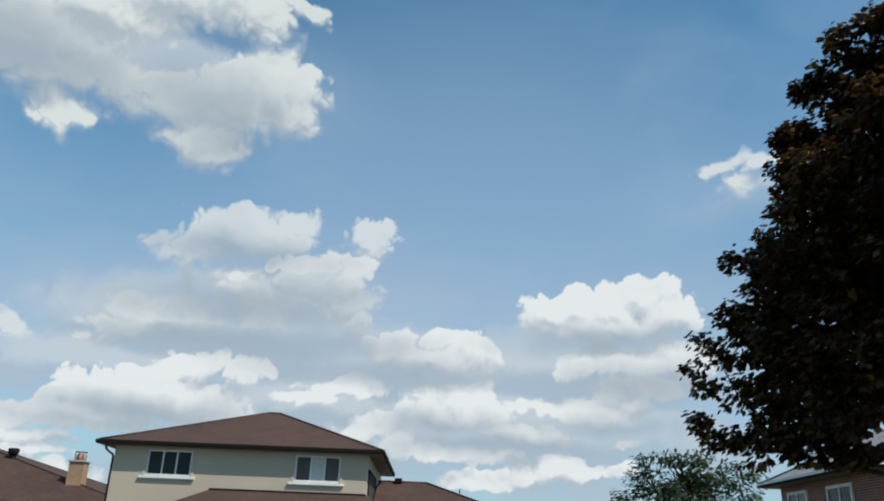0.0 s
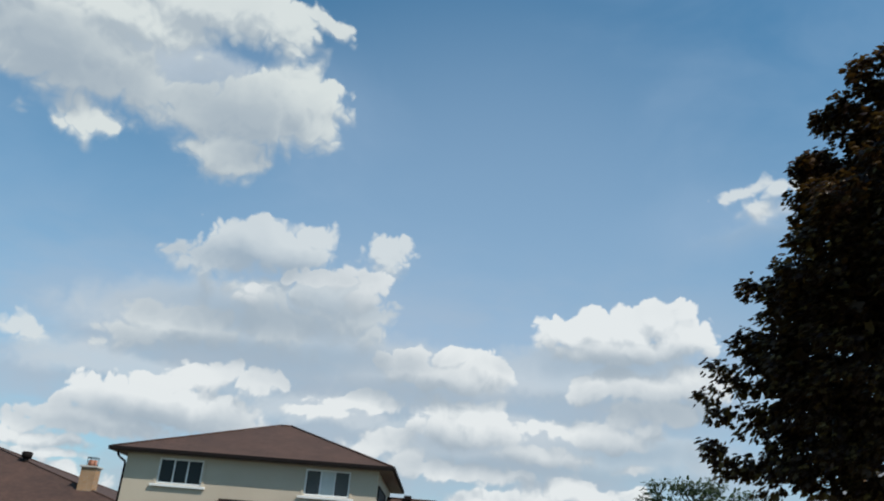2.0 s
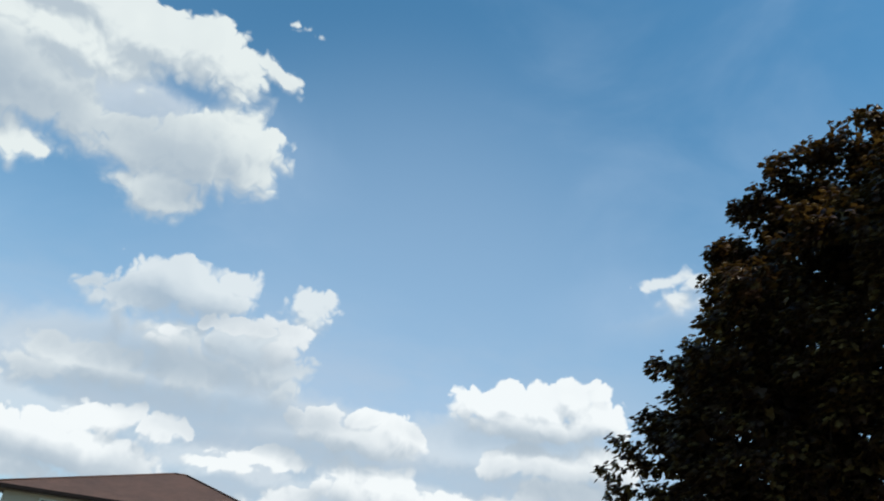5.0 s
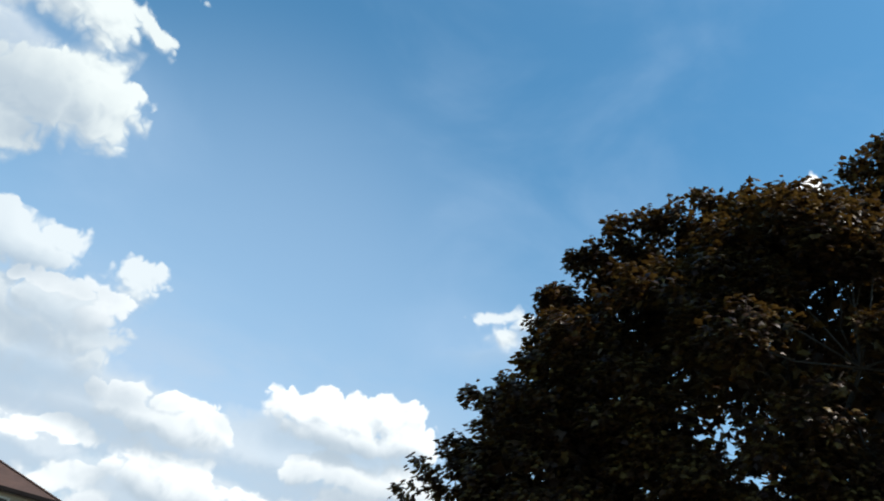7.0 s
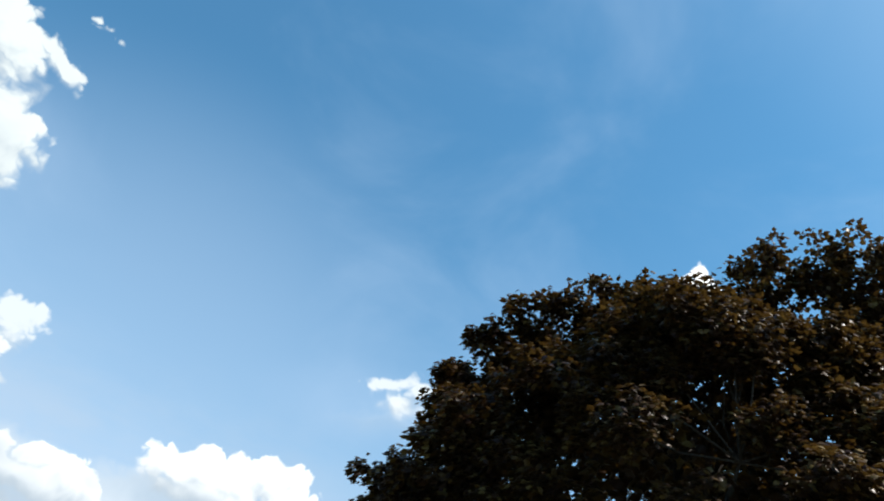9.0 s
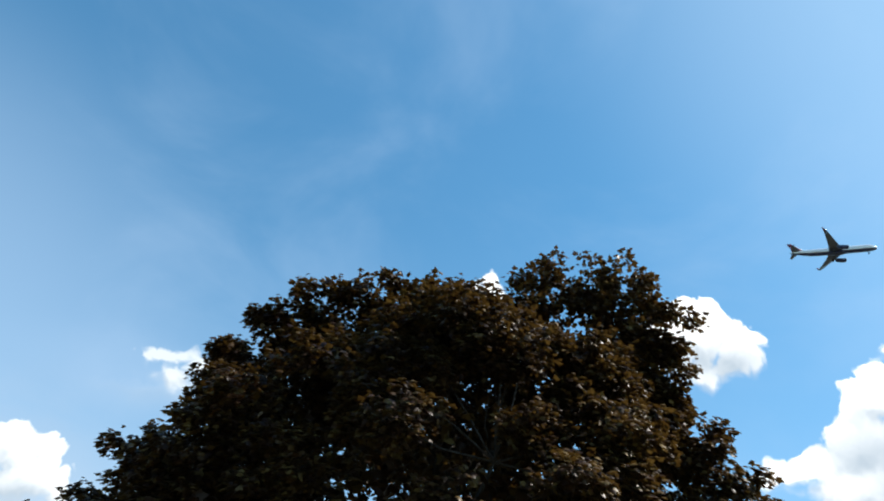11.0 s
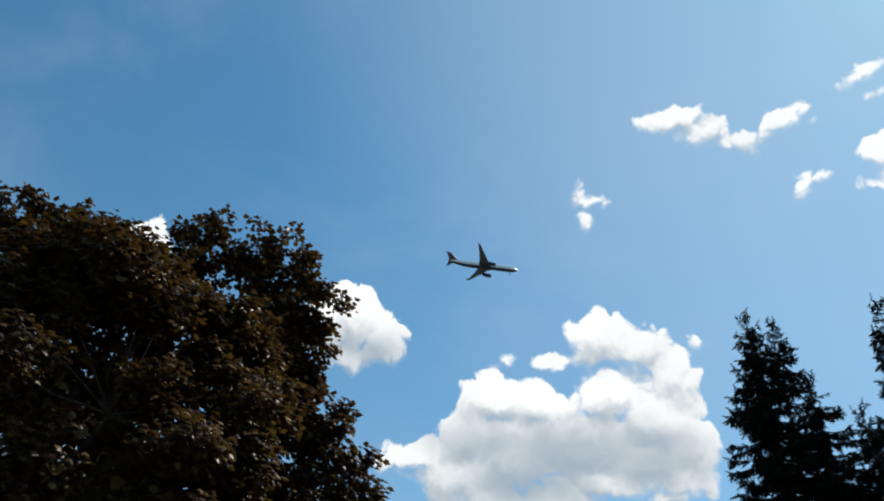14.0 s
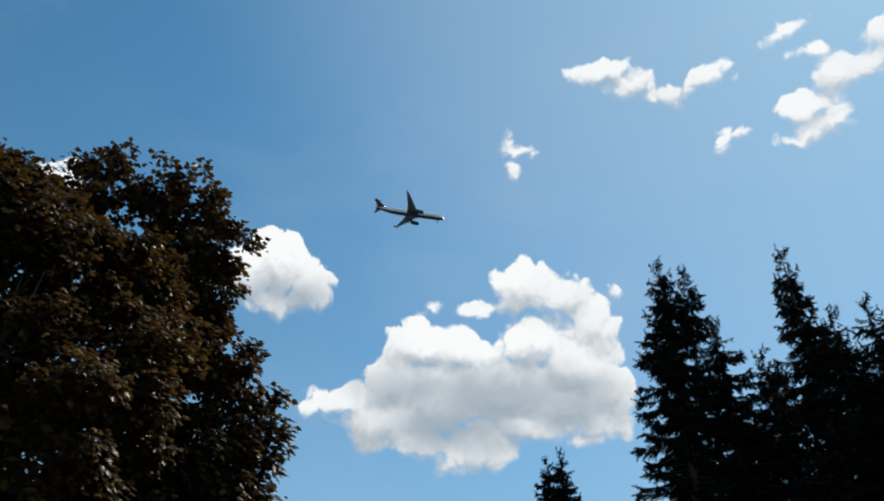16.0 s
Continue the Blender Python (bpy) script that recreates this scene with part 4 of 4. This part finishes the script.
spruce(-86.7, 22.0, 40.0, 0.30, 18, "distant dark spruce with a pointed top", fork=(-0.05, 0.71, 17.17))


# ---- the airliner ----
def loft(sections, sides=20, half=None):
    """A body through round sections (x, y, z, ry, rz) along x. half: 'top' or 'low' keeps one half."""
    bm = bmesh.new()
    rings = []
    span = {None: (0, math.tau), "top": (-0.6, math.pi + 0.6), "low": (math.pi + 0.6, math.tau - 0.6)}[half]
    count = sides if half is None else sides // 2 + 1
    for x, y, z, ry, rz in sections:
        ring = []
        for k in range(count):
            a = span[0] + (span[1] - span[0]) * k / (sides if half is None else count - 1)
            ring.append(bm.verts.new((x, y + math.cos(a) * ry, z + math.sin(a) * rz)))
        rings.append(ring)
    for r, s in zip(rings, rings[1:]):
        for k in range(count if half is None else count - 1):
            bm.faces.new((r[k], r[(k + 1) % count], s[(k + 1) % count], s[k])).smooth = True
    return bm


def wing(root, tip, root_chord, tip_chord, thick):
    """A swept, tapered wing panel from root to tip (leading edges), with a rounded section."""
    bm = bmesh.new()
    rings = []
    for s in (0.0, 0.35, 0.7, 1.0):
        lead = Vector(root).lerp(Vector(tip), s)
        chord = root_chord + (tip_chord - root_chord) * s ** 0.8
        up = Vector((0, 0, 1)) if abs(tip[2] - root[2]) < abs(tip[1] - root[1]) else Vector((0, 1, 0))
        t = thick * chord
        ring = [(0, 0), (0.08, 0.45), (0.3, 0.6), (0.7, 0.35), (1, 0), (0.7, -0.25), (0.3, -0.4), (0.08, -0.3)]
        rings.append([bm.verts.new(lead - Vector((c * chord, 0, 0)) + up * (h * t)) for c, h in ring])
    for r, s in zip(rings, rings[1:]):
        for k in range(8):
            bm.faces.new((r[k], r[(k + 1) % 8], s[(k + 1) % 8], s[k])).smooth = True
    bm.faces.new(rings[0])
    bm.faces.new(rings[-1])
    return bm


FUSELAGE = [(22.2, 0, -0.5, 0.05, 0.05), (21.7, 0, -0.45, 0.6, 0.6), (20.6, 0, -0.3, 1.2, 1.25), (19.0, 0, -0.1, 1.7, 1.8), (17.0, 0, 0, 1.97, 2.0), (8.0, 0, 0, 1.97, 2.0), (-8.0, 0, 0, 1.97, 2.0),
            (-12.0, 0, 0.15, 1.85, 1.85), (-16.0, 0, 0.55, 1.4, 1.4), (-20.0, 0, 1.05, 0.75, 0.8), (-22.3, 0, 1.4, 0.2, 0.25)]
plane_at = Vector((0.52, 0.02, 1.72)) + toward(-74.42, 38.87) * 490
airliner = thing("airliner", Matrix.Translation(plane_at) @ pose(0, 0, 0, 0, -3.5, math.degrees(math.atan2(-0.89, 0.457))), "white twin-engined airliner with a navy belly and red tail, wheels down", "airplane")
part("fuselage", loft(FUSELAGE, 28, "top"), PLANE_WHITE, airliner)
part("belly", loft(FUSELAGE, 28, "low"), PLANE_BLUE, airliner, "navy painted belly")
part("wing_box", loft([(6.5, 0, -1.5, 0.5, 0.3), (4.5, 0, -1.6, 1.9, 0.75), (-2.5, 0, -1.6, 1.9, 0.75), (-4.5, 0, -1.5, 0.5, 0.3)], 16), PLANE_BLUE, airliner)
for s in (1, -1):
    part("wing", wing((5.0, 1.2 * s, -1.1), (-4.6, 17.2 * s, 0.9), 7.6, 1.7, 0.11), PLANE_GREY, airliner)
    part("winglet", wing((-4.6, 17.2 * s, 0.9), (-6.2, 17.7 * s, 3.0), 1.7, 0.7, 0.08), PLANE_RED, airliner)
    part("tailplane", wing((-17.2, 0.6 * s, 1.3), (-20.4, 6.2 * s, 1.9), 4.0, 1.5, 0.09), PLANE_GREY, airliner)
    eng = part("engine", loft([(6.6, 5.75 * s, -2.5, 0.95, 0.95), (6.4, 5.75 * s, -2.5, 1.12, 1.12), (4.8, 5.75 * s, -2.5, 1.22, 1.22), (3.0, 5.75 * s, -2.45, 1.05, 1.05), (1.6, 5.75 * s, -2.4, 0.6, 0.6), (0.8, 5.75 * s, -2.35, 0.1, 0.1)], 18), PLANE_BLUE, airliner, "dark blue engine nacelle")
    part("fan", loft([(6.1, 5.75 * s, -2.5, 0.94, 0.94), (6.12, 5.75 * s, -2.5, 0.3, 0.3), (6.5, 5.75 * s, -2.5, 0.02, 0.02)], 16), DARK_METAL, eng)
    part("pylon", boxed(0.5, 4.6, 5.75 * s - 0.16, 5.75 * s + 0.16, -1.6, -0.75, bevel=0.05), PLANE_GREY, eng)
    leg = part("main_gear", tube(bmesh.new(), [(-0.6, 3.6 * s, -1.2), (-0.6, 3.7 * s, -3.6)], [0.16, 0.12], 8), PLANE_GREY, airliner)
    for d in (-0.45, 0.45):
        part("wheel", tube(bmesh.new(), [(-0.6, 3.7 * s + d - 0.18, -3.7), (-0.6, 3.7 * s + d + 0.18, -3.7)], [0.55, 0.55], 14), RUBBER, leg)
part("fin", wing((-14.6, 0, 1.7), (-20.6, 0.01, 8.0), 6.4, 2.3, 0.09), PLANE_RED, airliner, "red tail fin")
leg = part("nose_gear", tube(bmesh.new(), [(17.0, 0, -1.6), (17.1, 0, -3.5)], [0.12, 0.1], 8), PLANE_GREY, airliner)
for d in (-0.25, 0.25):
    part("wheel", tube(bmesh.new(), [(17.1, d - 0.12, -3.6), (17.1, d + 0.12, -3.6)], [0.4, 0.4], 12), RUBBER, leg)
